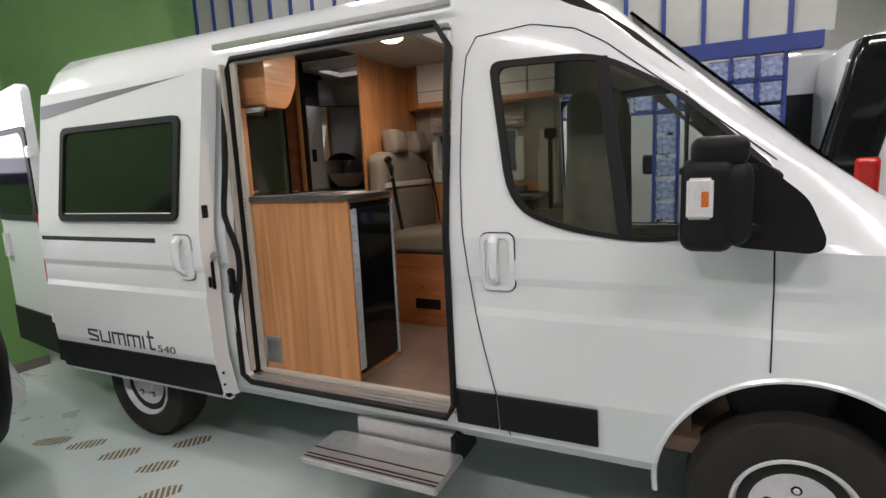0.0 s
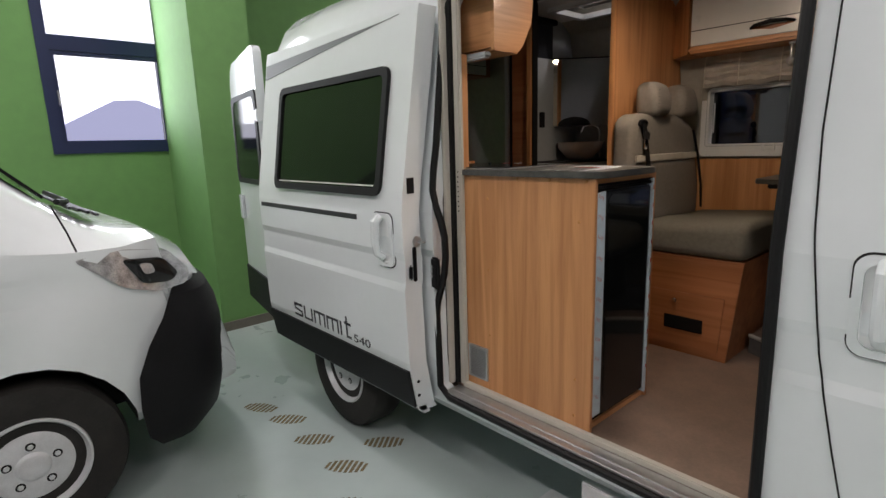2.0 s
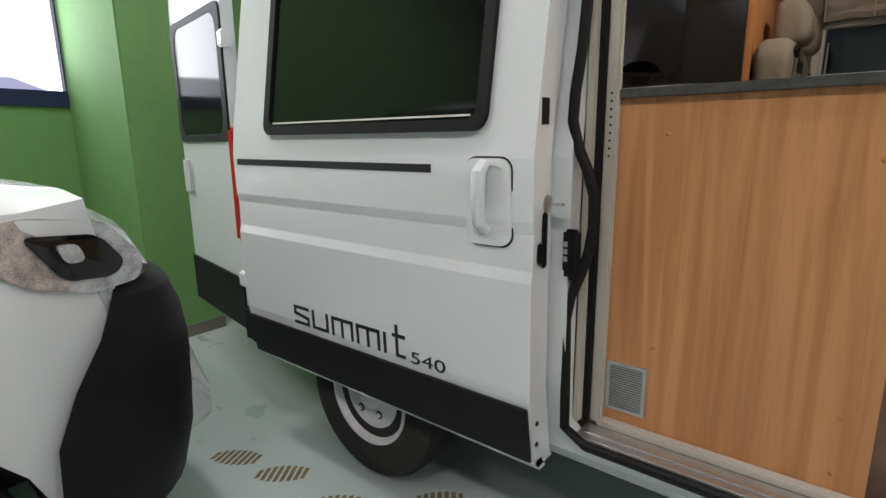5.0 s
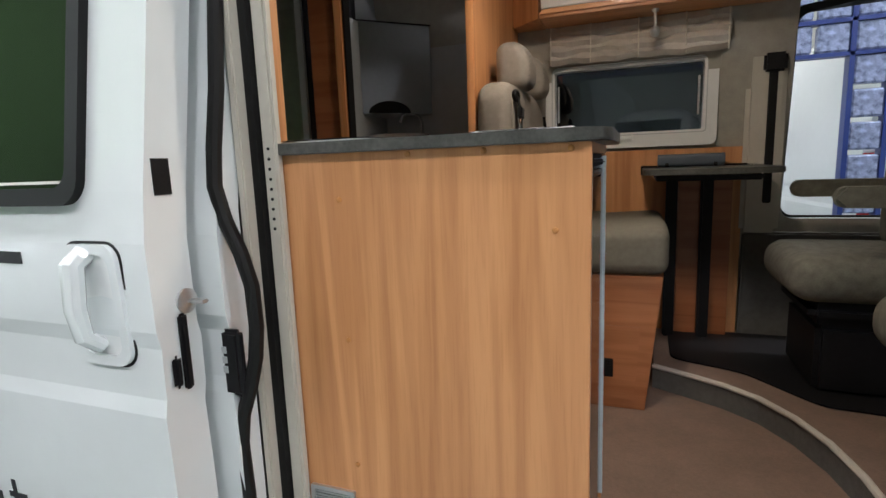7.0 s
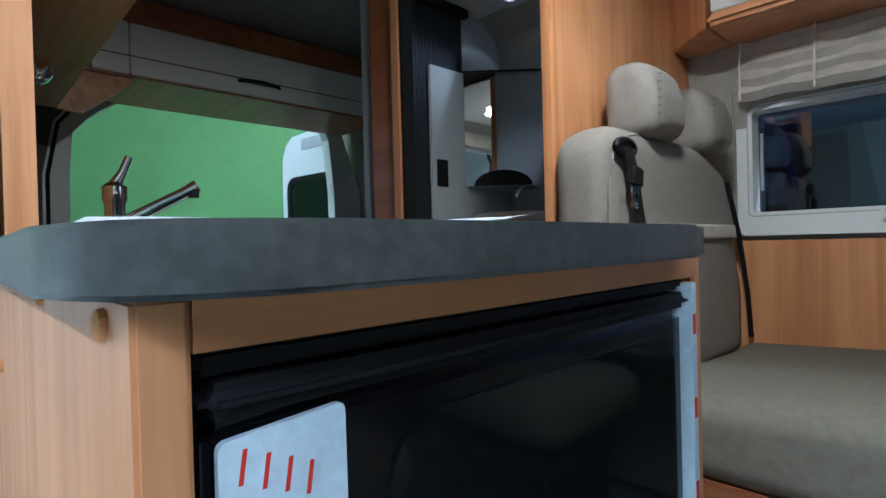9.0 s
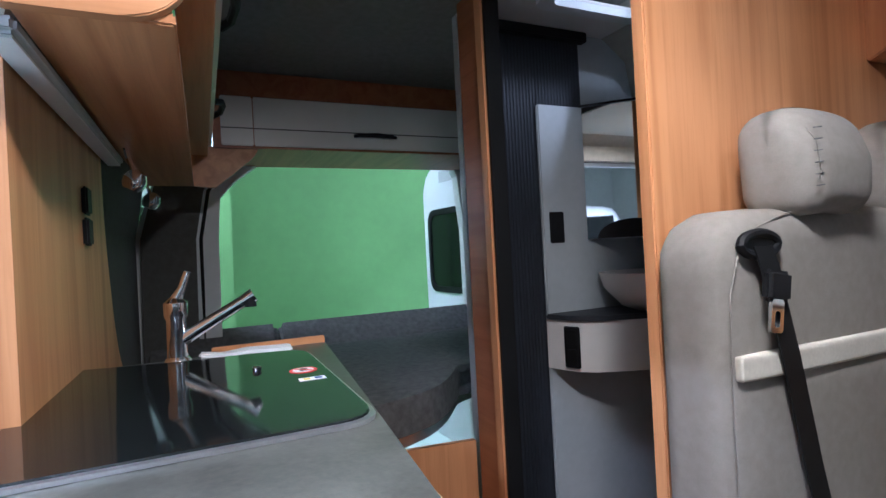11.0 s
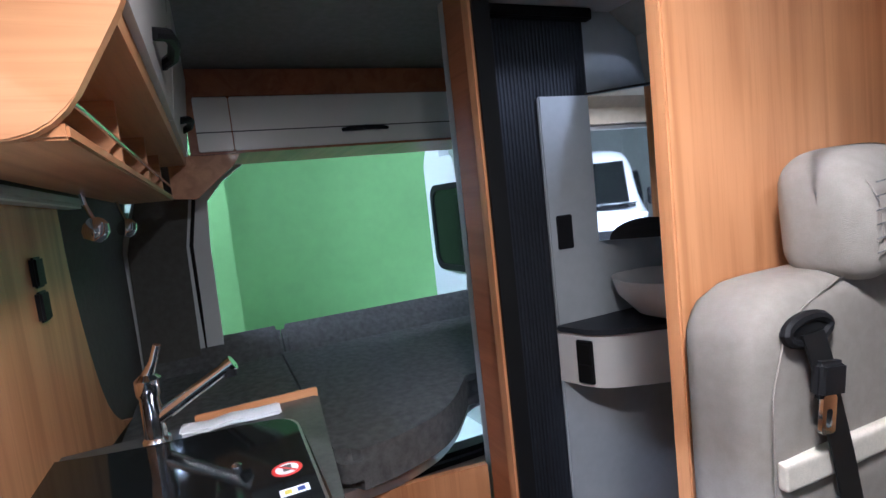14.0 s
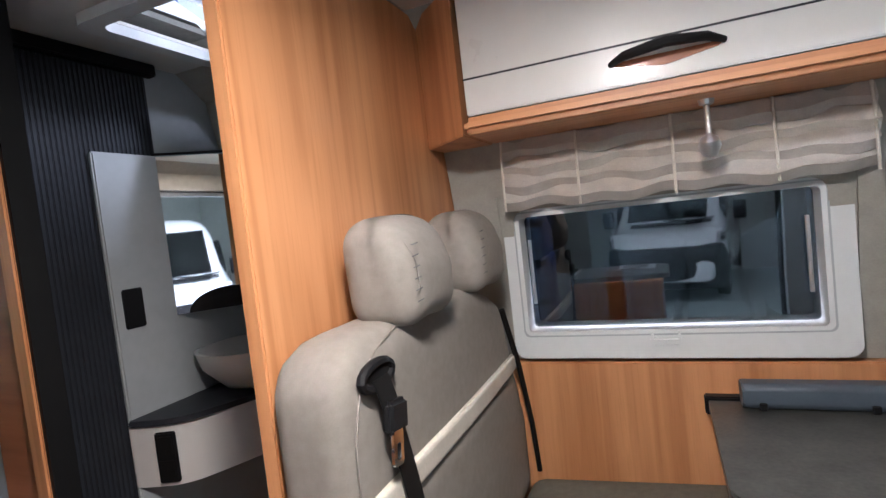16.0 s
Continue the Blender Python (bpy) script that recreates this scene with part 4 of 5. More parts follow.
part("print_photo", box(B(), -1.795, -1.66, 2.175, 2.312, 1.5898, 1.5902), mat("photo_print", (0.13, 0.12, 0.11), 0.4, var=0.4, scale=40), bro)
part("upstand", box(B(), -2.712, -2.701, 2.45, 2.70, 1.50, 1.602, 0.002), WOODY, kit)

# overhead cabinet over the kitchen
ok = thing("kitchen_wall_cabinet", (-2.7, 2.3, 2.1), "pear wood overhead cabinet with ivory doors and an open shelf", "cabinet")
part("end_panel", prism(B(), rpoly([(2.245, 2.083), (2.415, 2.083), (2.497, 2.225), (2.505, 2.32), (2.522, 2.49), (2.33, 2.49), (2.245, 2.34)], [0.01, 0.05, 0.03, 0.02, 0.01, 0.01, 0.01]), "x", -2.15, -2.13, 0.002), WOODY, ok)
part("back", box(B(), -3.6, -2.15, 2.25, 2.265, 2.10, 2.35), WOODX, ok)
part("shelf_board", box(B(), -3.64, -2.15, 2.265, 2.425, 2.086, 2.102, 0.003), WOODX, ok)
part("shelf_top", prism(B(), [(2.265, 2.205), (2.478, 2.205), (2.482, 2.225), (2.265, 2.225)], "x", -3.64, -2.15), WOODX, ok)
for x in (-2.55, -2.95, -3.3):
    part("divider", box(B(), x, x + 0.012, 2.265, 2.42, 2.102, 2.205), WOODY, ok)
part("shelf_rail", tube(B(), [(-2.155, 2.42, 2.135), (-3.62, 2.42, 2.135)], 0.004, 8), CHROME, ok)
for x0, x1 in ((-2.86, -2.155), (-3.58, -2.87)):
    d = part("cabinet_door", prism(B(), [(2.476, 2.228), (2.492, 2.228), (2.520, 2.488), (2.504, 2.488)], "x", x0, x1, 0.002), CABWHITE, ok, "ivory flap door")
    xm = (x0 + x1) / 2
    part("handle", tube(B(), [(xm - 0.085, 2.497, 2.275), (xm - 0.06, 2.517, 2.282), (xm, 2.523, 2.286), (xm + 0.06, 2.517, 2.282), (xm + 0.085, 2.497, 2.275)], 0.010, 8), BLACKP, d, smooth=True)
# wood panel with switches on the near wall
wp = thing("switch_panel", (-2.6, 2.2, 1.6), "pear wood wall panel with black switches behind the worktop", "wall panel")
part("panel", prism(B(), rpoly([(-2.27, 1.55), (-3.45, 1.40), (-3.26, 1.45), (-3.10, 1.57), (-2.992, 1.87), (-2.982, 2.085), (-2.27, 2.085)], [0.01, 0.01, 0.2, 0.2, 0.1, 0.01, 0.01]), "y", 2.185, 2.22), WOOD, wp)
for z in (1.84, 1.905):
    part("switch", box(B(), -2.765, -2.715, 2.22, 2.232, z, z + 0.058, 0.004), BLACKP, wp)
part("near_wall_felt", prism(B(), [(2.14, 0.6), (2.18, 0.6), (2.18, 1.9), (2.21, 2.1), (2.265, 2.36), (2.24, 2.36), (2.185, 2.1), (2.15, 1.9)], "x", -4.1, -2.36), FELT, wp)
part("rear_pillar", prism(B(), [(2.15, 0.6), (2.50, 0.6), (2.515, 1.9), (2.53, 2.09), (2.60, 2.17), (2.71, 2.25), (2.3, 2.28), (2.17, 1.9)], "x", -4.13, -4.06), FRAMEW, van, "pale rear door frame")
part("rear_pillar_trim", prism(B(), [(2.18, 0.6), (2.40, 0.6), (2.42, 1.9), (2.46, 2.12), (2.56, 2.25), (2.3, 2.28), (2.2, 1.9)], "x", -4.06, -4.03), FELT, van)
part("rear_seal", tube(B(), [(-4.075, 2.43, 0.6), (-4.065, 2.44, 1.9), (-4.065, 2.48, 2.12), (-4.065, 2.58, 2.25)], 0.010, 8), RUBBER, van, smooth=True)
part("rear_pillar", prism(B(), [(3.99, 0.6), (3.80, 0.6), (3.79, 1.9), (3.76, 2.2), (3.72, 2.28), (3.84, 2.28), (3.97, 1.9)], "x", -4.13, -4.06), FRAMEW, van)
bar = thing("light_bar", (-2.7, 2.24, 2.08), "grey strip light under the kitchen overhead cabinet", "lamp")
part("housing", box(B(), -3.05, -2.16, 2.222, 2.262, 2.062, 2.083, 0.006, 3), GREYP, bar, smooth=True)
part("diffuser", box(B(), -3.04, -2.17, 2.228, 2.256, 2.0585, 2.062), FRAMEW, bar)
for x in (-2.93, -3.4):
    lp = thing("reading_lamp", (x, 2.27, 2.1), "small chrome reading lamp under the cabinet", "lamp", "reading lamps")
    part("stem", tube(B(), [(x, 2.28, 2.087), (x, 2.285, 2.06), (x, 2.295, 2.03)], 0.005, 8), CHROME, lp)
    part("head", lathe(B(), [(0.006, 0.03), (0.02, 0.022), (0.028, 0.004), (0.026, -0.012), (0.018, -0.024)], pose(x, 2.297, 2.003, -25, 0, 0), 20), CHROME, lp, smooth=True)

# ---- bed ----
bed = thing("bed", (-3.4, 3.0, 0.56), "transverse rear bed with grey cushions over a wooden base", "bed")
BEDP = [(-4.06, 2.19), (-2.84, 2.19), (-2.84, 2.74), (-2.87, 2.93), (-2.93, 3.06), (-3.02, 3.155), (-3.22, 3.30), (-3.22, 3.95), (-4.06, 3.95)]
part("base_board", prism(B(), [(-2.90, 2.2), (-2.88, 2.2), (-2.88, 2.74), (-2.865, 2.95), (-2.835, 3.164), (-2.855, 3.164), (-2.885, 2.95), (-2.90, 2.73)], "z", 0.562, 1.215), WOOD, bed, smooth=True)
part("edge_rail", prism(B(), rpoly(BEDP, 0.05), "z", 1.22, 1.26, 0.006), ALU, bed, "pale aluminium edge rail")
part("mattress", prism(B(), rpoly([(-4.05, 2.745), (-2.815, 2.745), (-2.85, 2.93), (-2.91, 3.07), (-3.0, 3.16), (-3.20, 3.30), (-3.20, 3.95), (-4.05, 3.95)], 0.06), "z", 1.26, 1.37, 0.03, 3), FABRICD, bed, smooth=True)
part("mattress", prism(B(), rrect(-4.05, -2.81, 2.20, 2.737, 0.05), "z", 1.26, 1.37, 0.03, 3), FABRICD, bed, smooth=True)
for y0, y1 in ((2.2, 2.757), (2.765, 3.95)):
    part("back_cushion", prism(B(), [(-3.95, 1.36), (-4.10, 1.478), (-4.17, 1.45), (-4.16, 1.30), (-4.05, 1.30)], "y", y0, y1, 0.02, 3), FABRICD, bed, smooth=True)
rc = thing("rear_overhead_cabinet", (-3.9, 3.0, 2.28), "overhead cabinet across the rear with ivory flap doors", "cabinet")
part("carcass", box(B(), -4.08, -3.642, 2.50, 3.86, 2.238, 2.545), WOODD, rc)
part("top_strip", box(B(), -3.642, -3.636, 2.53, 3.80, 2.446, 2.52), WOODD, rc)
part("gusset", prism(B(), rpoly([(2.42, 2.09), (2.50, 2.082), (2.65, 2.205), (2.67, 2.243), (2.42, 2.243)], [0.01, 0.01, 0.03, 0.01, 0.01]), "x", -3.68, -3.655, 0.002), WOODX, rc, "curved wood corner bracket")
for y0, y1 in ((2.53, 2.649), (2.653, 3.80)):
    d = part("cabinet_door", box(B(), -3.642, -3.626, y0, y1, 2.247, 2.442, 0.004), CABWHITE, rc, "ivory flap door")
    part("door_joint", box(B(), -3.627, -3.6245, y0, y1, 2.313, 2.317), INK, d)
    if y1 > 3:
        part("handle", tube(B(), [(-3.626, 3.06, 2.302), (-3.61, 3.085, 2.303), (-3.604, 3.155, 2.305), (-3.61, 3.225, 2.303), (-3.626, 3.25, 2.302)], [0.007, 0.009, 0.01, 0.009, 0.007], 8), BLACKP, d, smooth=True)
        part("handle_catch", box(B(), -3.606, -3.600, 3.135, 3.165, 2.300, 2.310, 0.002), CHROME, d)

# ---- bathroom ----
bath = thing("bathroom_cell", (-2.45, 3.6, 0.56), "washroom cell with wooden outer walls and grey lining", "washroom")
part("front_wall", box(B(), -2.125, -2.095, 3.15, 4.0, 0.562, 2.50, 0.003), WOOD, bath, "pear wood partition")
part("rear_wall", box(B(), -2.90, -2.87, 3.19, 3.98, 0.562, 2.52), GREYP, bath)
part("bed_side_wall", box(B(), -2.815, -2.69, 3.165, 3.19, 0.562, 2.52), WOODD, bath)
part("door_post", box(B(), -2.69, -2.65, 3.15, 3.20, 0.562, 2.54, 0.004), WOOD, bath, "pear wood door post")
part("door_seal_strip", box(B(), -2.65, -2.64, 3.155, 3.20, 0.562, 2.54), RUBBER, bath)
part("far_lining", box(B(), -2.87, -2.125, 3.93, 3.96, 0.562, 2.52), GREYP, bath)
part("front_lining", box(B(), -2.137, -2.126, 3.2, 3.93, 0.562, 2.52), GREYP, bath)
for k in range(36):
    part("tambour_slat", box(B(), -2.868, -2.858, 3.20 + k * 0.0125, 3.2115 + k * 0.0125, 0.565, 2.476, 0.002), DARKP, bath)
part("tambour_head", box(B(), -2.868, -2.835, 3.20, 3.672, 2.476, 2.510, 0.004), RUBBER, bath)
part("grey_panel", box(B(), -2.857, -2.842, 3.455, 3.652, 0.565, 2.252, 0.004), GREYP, bath)
mc = part("mirror_cabinet", prism(B(), [(-2.868, 3.642), (-2.845, 3.635), (-2.57, 3.91), (-2.57, 3.925), (-2.868, 3.925)], "z", 1.80, 2.252), GREYP, bath)
part("mirror_glass", prism(B(), [(-2.841, 3.635), (-2.839, 3.633), (-2.566, 3.906), (-2.568, 3.908)], "z", 1.803, 2.249), MIRROR, mc, "angled mirror")
part("cabinet_cap", prism(B(), [(-2.868, 3.640), (-2.838, 3.628), (-2.558, 3.906), (-2.56, 3.925), (-2.868, 3.925)], "z", 2.252, 2.258), BLACKP, mc, "thin black top edge")
# Flat black half-disc standing on the lower edge of the mirror.
hump = prism(B(), [(0.115 * math.cos(math.pi * k / 14), 0.062 * math.sin(math.pi * k / 14)) for k in range(15)], "y", -0.004, 0.0)
hump.transform(pose(-2.735, 3.737, 1.803, 0, 0, 45))
part("mirror_half_disc", hump, BLACKP, mc, "black half-disc at the foot of the mirror")
part("lower_splash", box(B(), -2.868, -2.849, 3.642, 3.925, 0.565, 1.798), GREYP, bath)
VAN = rpoly([(-2.845, 3.445), (-2.71, 3.488), (-2.635, 3.65), (-2.55, 3.925), (-2.845, 3.925)], [0.01, 0.06, 0.08, 0.01, 0.01])
part("vanity_top", prism(B(), VAN, "z", 1.55, 1.566, 0.004), DARKP, bath, "black curved vanity top")
part("vanity_front", prism(B(), [(x - 0.01, y + 0.006) for x, y in VAN], "z", 1.39, 1.549), CABWHITE, bath, smooth=True)
part("basin", lathe(B(), [(0.05, 1.566), (0.09, 1.58), (0.145, 1.64), (0.16, 1.69), (0.15, 1.69), (0.10, 1.61), (0.02, 1.59)], pose(-2.70, 3.76, 0), 32), CABWHITE, bath, "white countertop basin", smooth=True)
part("basin_tap", tube(B(), [(-2.62, 3.885, 1.56), (-2.62, 3.885, 1.76), (-2.628, 3.87, 1.79), (-2.65, 3.84, 1.807), (-2.67, 3.81, 1.807), (-2.69, 3.785, 1.79), (-2.698, 3.775, 1.755)], 0.009, 10), CHROME, bath, smooth=True)
part("drain_knob", lathe(B(), [(0.04, 0), (0.04, 0.006), (0.02, 0.012)], pose(-2.60, 3.72, 1.47, 0, 70, 0), 20), ALU, bath, smooth=True)
part("outlet", box(B(), -2.845, -2.836, 3.480, 3.536, 1.795, 1.898, 0.003), BLACKP, bath)
op = part("outlet", box(B(), -0.005, 0.006, -0.026, 0.026, 1.402, 1.532, 0.003, m=pose(-2.755, 3.478, 0, 0, 0, -68)), BLACKP, bath)
for z in (1.412, 1.474):
    part("socket", box(B(), 0.005, 0.0085, -0.02, 0.02, z, z + 0.05, 0.003, m=pose(-2.755, 3.478, 0, 0, 0, -68)), RUBBER, op)
part("cell_ceiling", ringframe(B(), [(-2.87, 3.19), (-2.125, 3.19), (-2.125, 3.93), (-2.87, 3.93)], [(-2.66, 3.39), (-2.29, 3.39), (-2.29, 3.71), (-2.66, 3.71)], "z", 2.512, 2.52), CABWHITE, bath)
ob = part("rooflight", box(B(), -2.70, -2.25, 3.35, 3.75, 2.655, 2.67, 0.004), MILK, bath)
ob.visible_shadow = False
part("roof_vent", ringframe(B(), rrect(-2.7, -2.25, 3.35, 3.75, 0.04), rrect(-2.66, -2.29, 3.39, 3.71, 0.03), "z", 2.487, 2.511), FRAMEW, bath)

# ---- travel bench ----
bench = thing("travel_bench", (-1.75, 3.6, 0.56), "taupe two-seat travel bench on a wooden base", "bench seat")
# Base and drawer take the shaded copy of the pear wood.
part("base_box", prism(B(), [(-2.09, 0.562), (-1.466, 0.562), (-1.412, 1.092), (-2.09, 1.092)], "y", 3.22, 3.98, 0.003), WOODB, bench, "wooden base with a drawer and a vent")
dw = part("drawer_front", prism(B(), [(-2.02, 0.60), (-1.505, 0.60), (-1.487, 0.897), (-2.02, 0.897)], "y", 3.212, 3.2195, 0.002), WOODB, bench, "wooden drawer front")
part("knob", lathe(B(), [(0.011, 0), (0.012, 0.01), (0.006, 0.016)], pose(-1.732, 3.212, 0.85, 90, 0, 0), 14), CHROME, dw, smooth=True)
bv = part("base_vent", box(B(), -1.785, -1.583, 3.208, 3.2118, 0.69, 0.765, 0.002), BLACKP, bench, "black louvred vent")
for k in range(6):
    part("louvre", box(B(), -1.778, -1.59, 3.205, 3.2085, 0.698 + k * 0.011, 0.704 + k * 0.011), RUBBER, bv)
part("seat_cushion", cushion(B(), -1.96, -1.395, 3.19, 3.985, 1.094, 1.25, 0.05, lambda x, y, z: (x, y, z + (0.03 * (x + 1.96) / 0.565 + 0.010 * math.sin((y - 3.19) * 7.5) - 0.012 * math.exp(-((y - 3.59) / 0.02) ** 2) if z > 1.2 else 0)), 22), SEATCLOTH, bench, smooth=True)


def rest(x, y, z):
    """Rounds the shoulders of the backrest."""
    side = max(0, (3.22 - y) / 0.12)
    far = max(0, (y - 3.6) / 0.39)
    top = max(0, z - 1.3)
    y2 = y - max(0, y - 3.6) * max(0, z - 1.43) * 0.9
    swell = 0.012 * math.sin(max(0, min(1, (y - 3.1) / 0.85)) * math.pi) * (z < 1.6)
    return (x + (swell if x > -2.0 else 0), y2, z - top * (0.05 + 0.13 * side ** 2 + 0.12 * far ** 2))


part("backrest", cushion(B(), -2.088, -1.955, 3.122, 3.99, 1.20, 1.86, 0.045, rest, 22), FABRIC, bench, "taupe fabric backrest", smooth=True)
part("pocket_edge", cushion(B(), -1.962, -1.945, 3.15, 3.90, 1.572, 1.612, 0.006, lambda x, y, z: (x + 0.008 * math.sin(max(0, min(1, (y - 3.1) / 0.85)) * math.pi), y, z), 14), CREAMCLOTH, bench, "cream pocket band", smooth=True)
for y, hw in ((3.388, 0.100), (3.722, 0.102)):
    hd = part("headrest", cushion(B(), -2.055, -1.915, y - hw, y + hw, 1.808, 1.99, 0.045, lambda x, v, z: (x - 0.35 * max(0, z - 1.9) * (x > -1.98), y + (v - y) * (1 - 1.1 * max(0, 1.92 - z)), z + 0.012 * math.cos((v - y) * 14)), 14), FABRIC, bench, "taupe headrest", smooth=True)
    part("seam", tube(B(), [(-1.935, y - 0.062, 1.835), (-1.917, y - 0.072, 1.88), (-1.92, y - 0.076, 1.93), (-1.95, y - 0.07, 1.975), (-1.985, y - 0.064, 1.994)], 0.001, 6), FABRIC, hd, smooth=True)
    for k in range(6):
        part("stitch", tube(B(), [(-1.918, y - 0.073 - 0.012, 1.86 + k * 0.018), (-1.9165, y - 0.073 + 0.006, 1.862 + k * 0.018)], 0.001, 5), FABRICD, hd)
    for d in (-0.04, 0.04):
        part("headrest_rod", tube(B(), [(-2.0, y + d, 1.78), (-2.0, y + d, 1.84)], 0.006, 8), CHROME, hd)
part("seam", tube(B(), [(-1.951, 3.135, 1.25), (-1.951, 3.135, 1.6), (-1.952, 3.14, 1.70), (-1.953, 3.165, 1.765), (-1.957, 3.21, 1.80), (-1.965, 3.30, 1.822), (-1.97, 3.5, 1.828)], 0.0014, 6), FABRIC, bench, smooth=True)
part("seam", tube(B(), [(-1.394, 3.59, 1.16), (-1.42, 3.59, 1.262), (-1.7, 3.59, 1.25), (-1.93, 3.59, 1.238)], 0.002, 6), FABRICD, bench)
part("belt_guide", tube(B(), [(-1.948, 3.205 + 0.042 * math.cos(a * math.pi / 8), 1.775 + 0.017 * math.sin(a * math.pi / 8)) for a in range(16)], 0.0075, 8, closed=True), BLACKP, bench, smooth=True)
part("guide_mouth", prism(B(), [(3.205 + 0.036 * math.cos(a * math.pi / 8), 1.775 + 0.012 * math.sin(a * math.pi / 8)) for a in range(16)], "x", -1.953, -1.946), RUBBER, bench)
bt = B()
line = ((3.205, 1.772, -1.942), (3.213, 1.73, -1.936), (3.222, 1.69, -1.936), (3.245, 1.60, -1.934), (3.285, 1.43, -1.934), (3.335, 1.25, -1.934))
for (ya, za, xa), (yb, zb, xb) in zip(line, line[1:]):
    w = 0.021
    vs = [bt.verts.new((x + d, y + e, z)) for x, y, z in ((xa, ya, za), (xb, yb, zb)) for d in (-0.0015, 0.0015) for e in (-w, w)]
    for q in ((0, 1, 5, 4), (2, 6, 7, 3), (0, 4, 6, 2), (1, 3, 7, 5), (0, 2, 3, 1), (4, 5, 7, 6)):
        bt.faces.new([vs[k] for k in q])
belt = part("belt", bt, RUBBER, bench, "black seat belt")
TILT = pose(-1.936, 3.216, 1.70, -9, 0, 0)
bk = part("buckle", box(B(), -0.006, 0.012, -0.026, 0.026, -0.012, 0.035, 0.006, 3, TILT), BLACKP, bench, "black belt buckle", smooth=True)
tg = ringframe(B(), rrect(-0.014, 0.014, -0.058, -0.008, 0.006), rrect(-0.006, 0.006, -0.05, -0.026, 0.004), "x", 0.002, 0.007)
tg.transform(TILT)
part("buckle_tongue", tg, CHROME, bk, smooth=True)
part("belt", tube(B(), [(-1.952, 3.84, 1.74), (-1.94, 3.90, 1.58), (-1.935, 3.955, 1.40), (-1.93, 3.965, 1.26)], 0.008, 6), RUBBER, bench)

# ---- overhead cabinet over the bench ----
oh = thing("overhead_cabinet", (-1.5, 3.85, 2.2), "pear wood overhead cabinet with ivory flap doors", "cabinet")
part("bottom", box(B(), -1.95, -0.85, 3.715, 3.95, 2.168, 2.19, 0.004), WOODX, oh)
part("edge", box(B(), -1.95, -0.85, 3.69, 3.715, 2.168, 2.204, 0.012, 4), WOODX, oh)
part("end_panel", prism(B(), [(-2.094, 3.825), (-1.952, 3.698), (-1.952, 3.95), (-2.094, 3.95)], "z", 2.166, 2.497, 0.003), WOOD, oh)
for x0, x1 in ((-1.94, -1.06), (-1.05, -0.86)):
    d = part("cabinet_door", box(B(), x0, x1, 3.70, 3.716, 2.207, 2.49, 0.003), CABWHITE, oh, "ivory flap door")
    part("door_joint", box(B(), x0, x1, 3.6985, 3.7, 2.285, 2.289), INK, d)
part("handle", tube(B(), [(-1.628, 3.699, 2.252), (-1.60, 3.672, 2.258), (-1.526, 3.66, 2.266), (-1.455, 3.672, 2.262), (-1.424, 3.699, 2.256)], [0.006, 0.009, 0.011, 0.009, 0.006], 10), BLACKP, oh, "dark curved bar handle", smooth=True)
# Thin brown strip that paints the handle's shadow on the door.
part("handle_shadow", prism(B(), rpoly([(-1.622, 2.246), (-1.526, 2.232), (-1.43, 2.248), (-1.43, 2.256), (-1.622, 2.254)], 0.01), "y", 3.697, 3.7005), WOODD, oh)
bl = thing("roman_blind", (-1.5, 3.95, 2.05), "gathered beige linen roman blind above the window", "blind")
for k in range(4):
    f = B()
    n, zz = 40, 2.165 - k * 0.042
    rows = []
    for i in range(n + 1):
        x = -1.93 + 0.79 * i / n
        w = 0.009 * math.sin(i * 0.9 + k) + 0.008 * math.sin(i * 0.37 + 2 * k)
        rows.append([f.verts.new((x, 3.90 + dy + w, zz + dz + 0.5 * w)) for dy, dz in ((0.04, 0.01), (0.015, 0.0), (0.0 - 0.004 * k, -0.03), (0.012, -0.052), (0.045, -0.045))])
    for a, b in zip(rows, rows[1:]):
        for j in range(4):
            f.faces.new((a[j], a[j + 1], b[j + 1], b[j]))
    part("fold", f, LINEN, bl, smooth=True)
for x in (-1.925, -1.737, -1.523, -1.322, -1.15):
    part("blind_tape", tube(B(), [(x, 3.90, 2.165), (x, 3.888, 2.11), (x, 3.886, 2.05), (x, 3.884, 1.985)], 0.0035, 6), CREAMCLOTH, bl, smooth=True)
spot = thing("spot_lamp", (-1.455, 3.80, 2.168), "small brushed steel spot lamp under the overhead cabinet", "lamp")
part("stem", tube(B(), [(-1.455, 3.80, 2.168), (-1.455, 3.80, 2.158), (-1.455, 3.80, 2.156), (-1.455, 3.80, 2.09)], [0.016, 0.014, 0.006, 0.006], 12), ALU, spot)
part("head", lathe(B(), [(0.005, 0.024), (0.018, 0.014), (0.022, -0.002), (0.016, -0.02)], pose(-1.455, 3.80, 2.075, 30, 0, 0), 20), ALU, spot, smooth=True)

# ---- dinette table and cab seats ----
tb = thing("dinette_table", (-1.25, 3.8, 0.66), "slate-topped wall table on a wooden leg", "table")
part("tabletop", prism(B(), rpoly([(-1.492, 3.50), (-0.98, 3.50), (-0.98, 3.97), (-1.492, 3.97)], [0.04, 0.04, 0.01, 0.01]), "z", 1.452, 1.476, 0.004), SLATE, tb, smooth=True)
part("wall_rail", box(B(), -1.50, -1.0, 3.955, 3.984, 1.44, 1.485, 0.003), BLACKP, tb)
part("under_frame", box(B(), -1.44, -1.05, 3.55, 3.95, 1.425, 1.452, 0.005), BLACKP, tb)
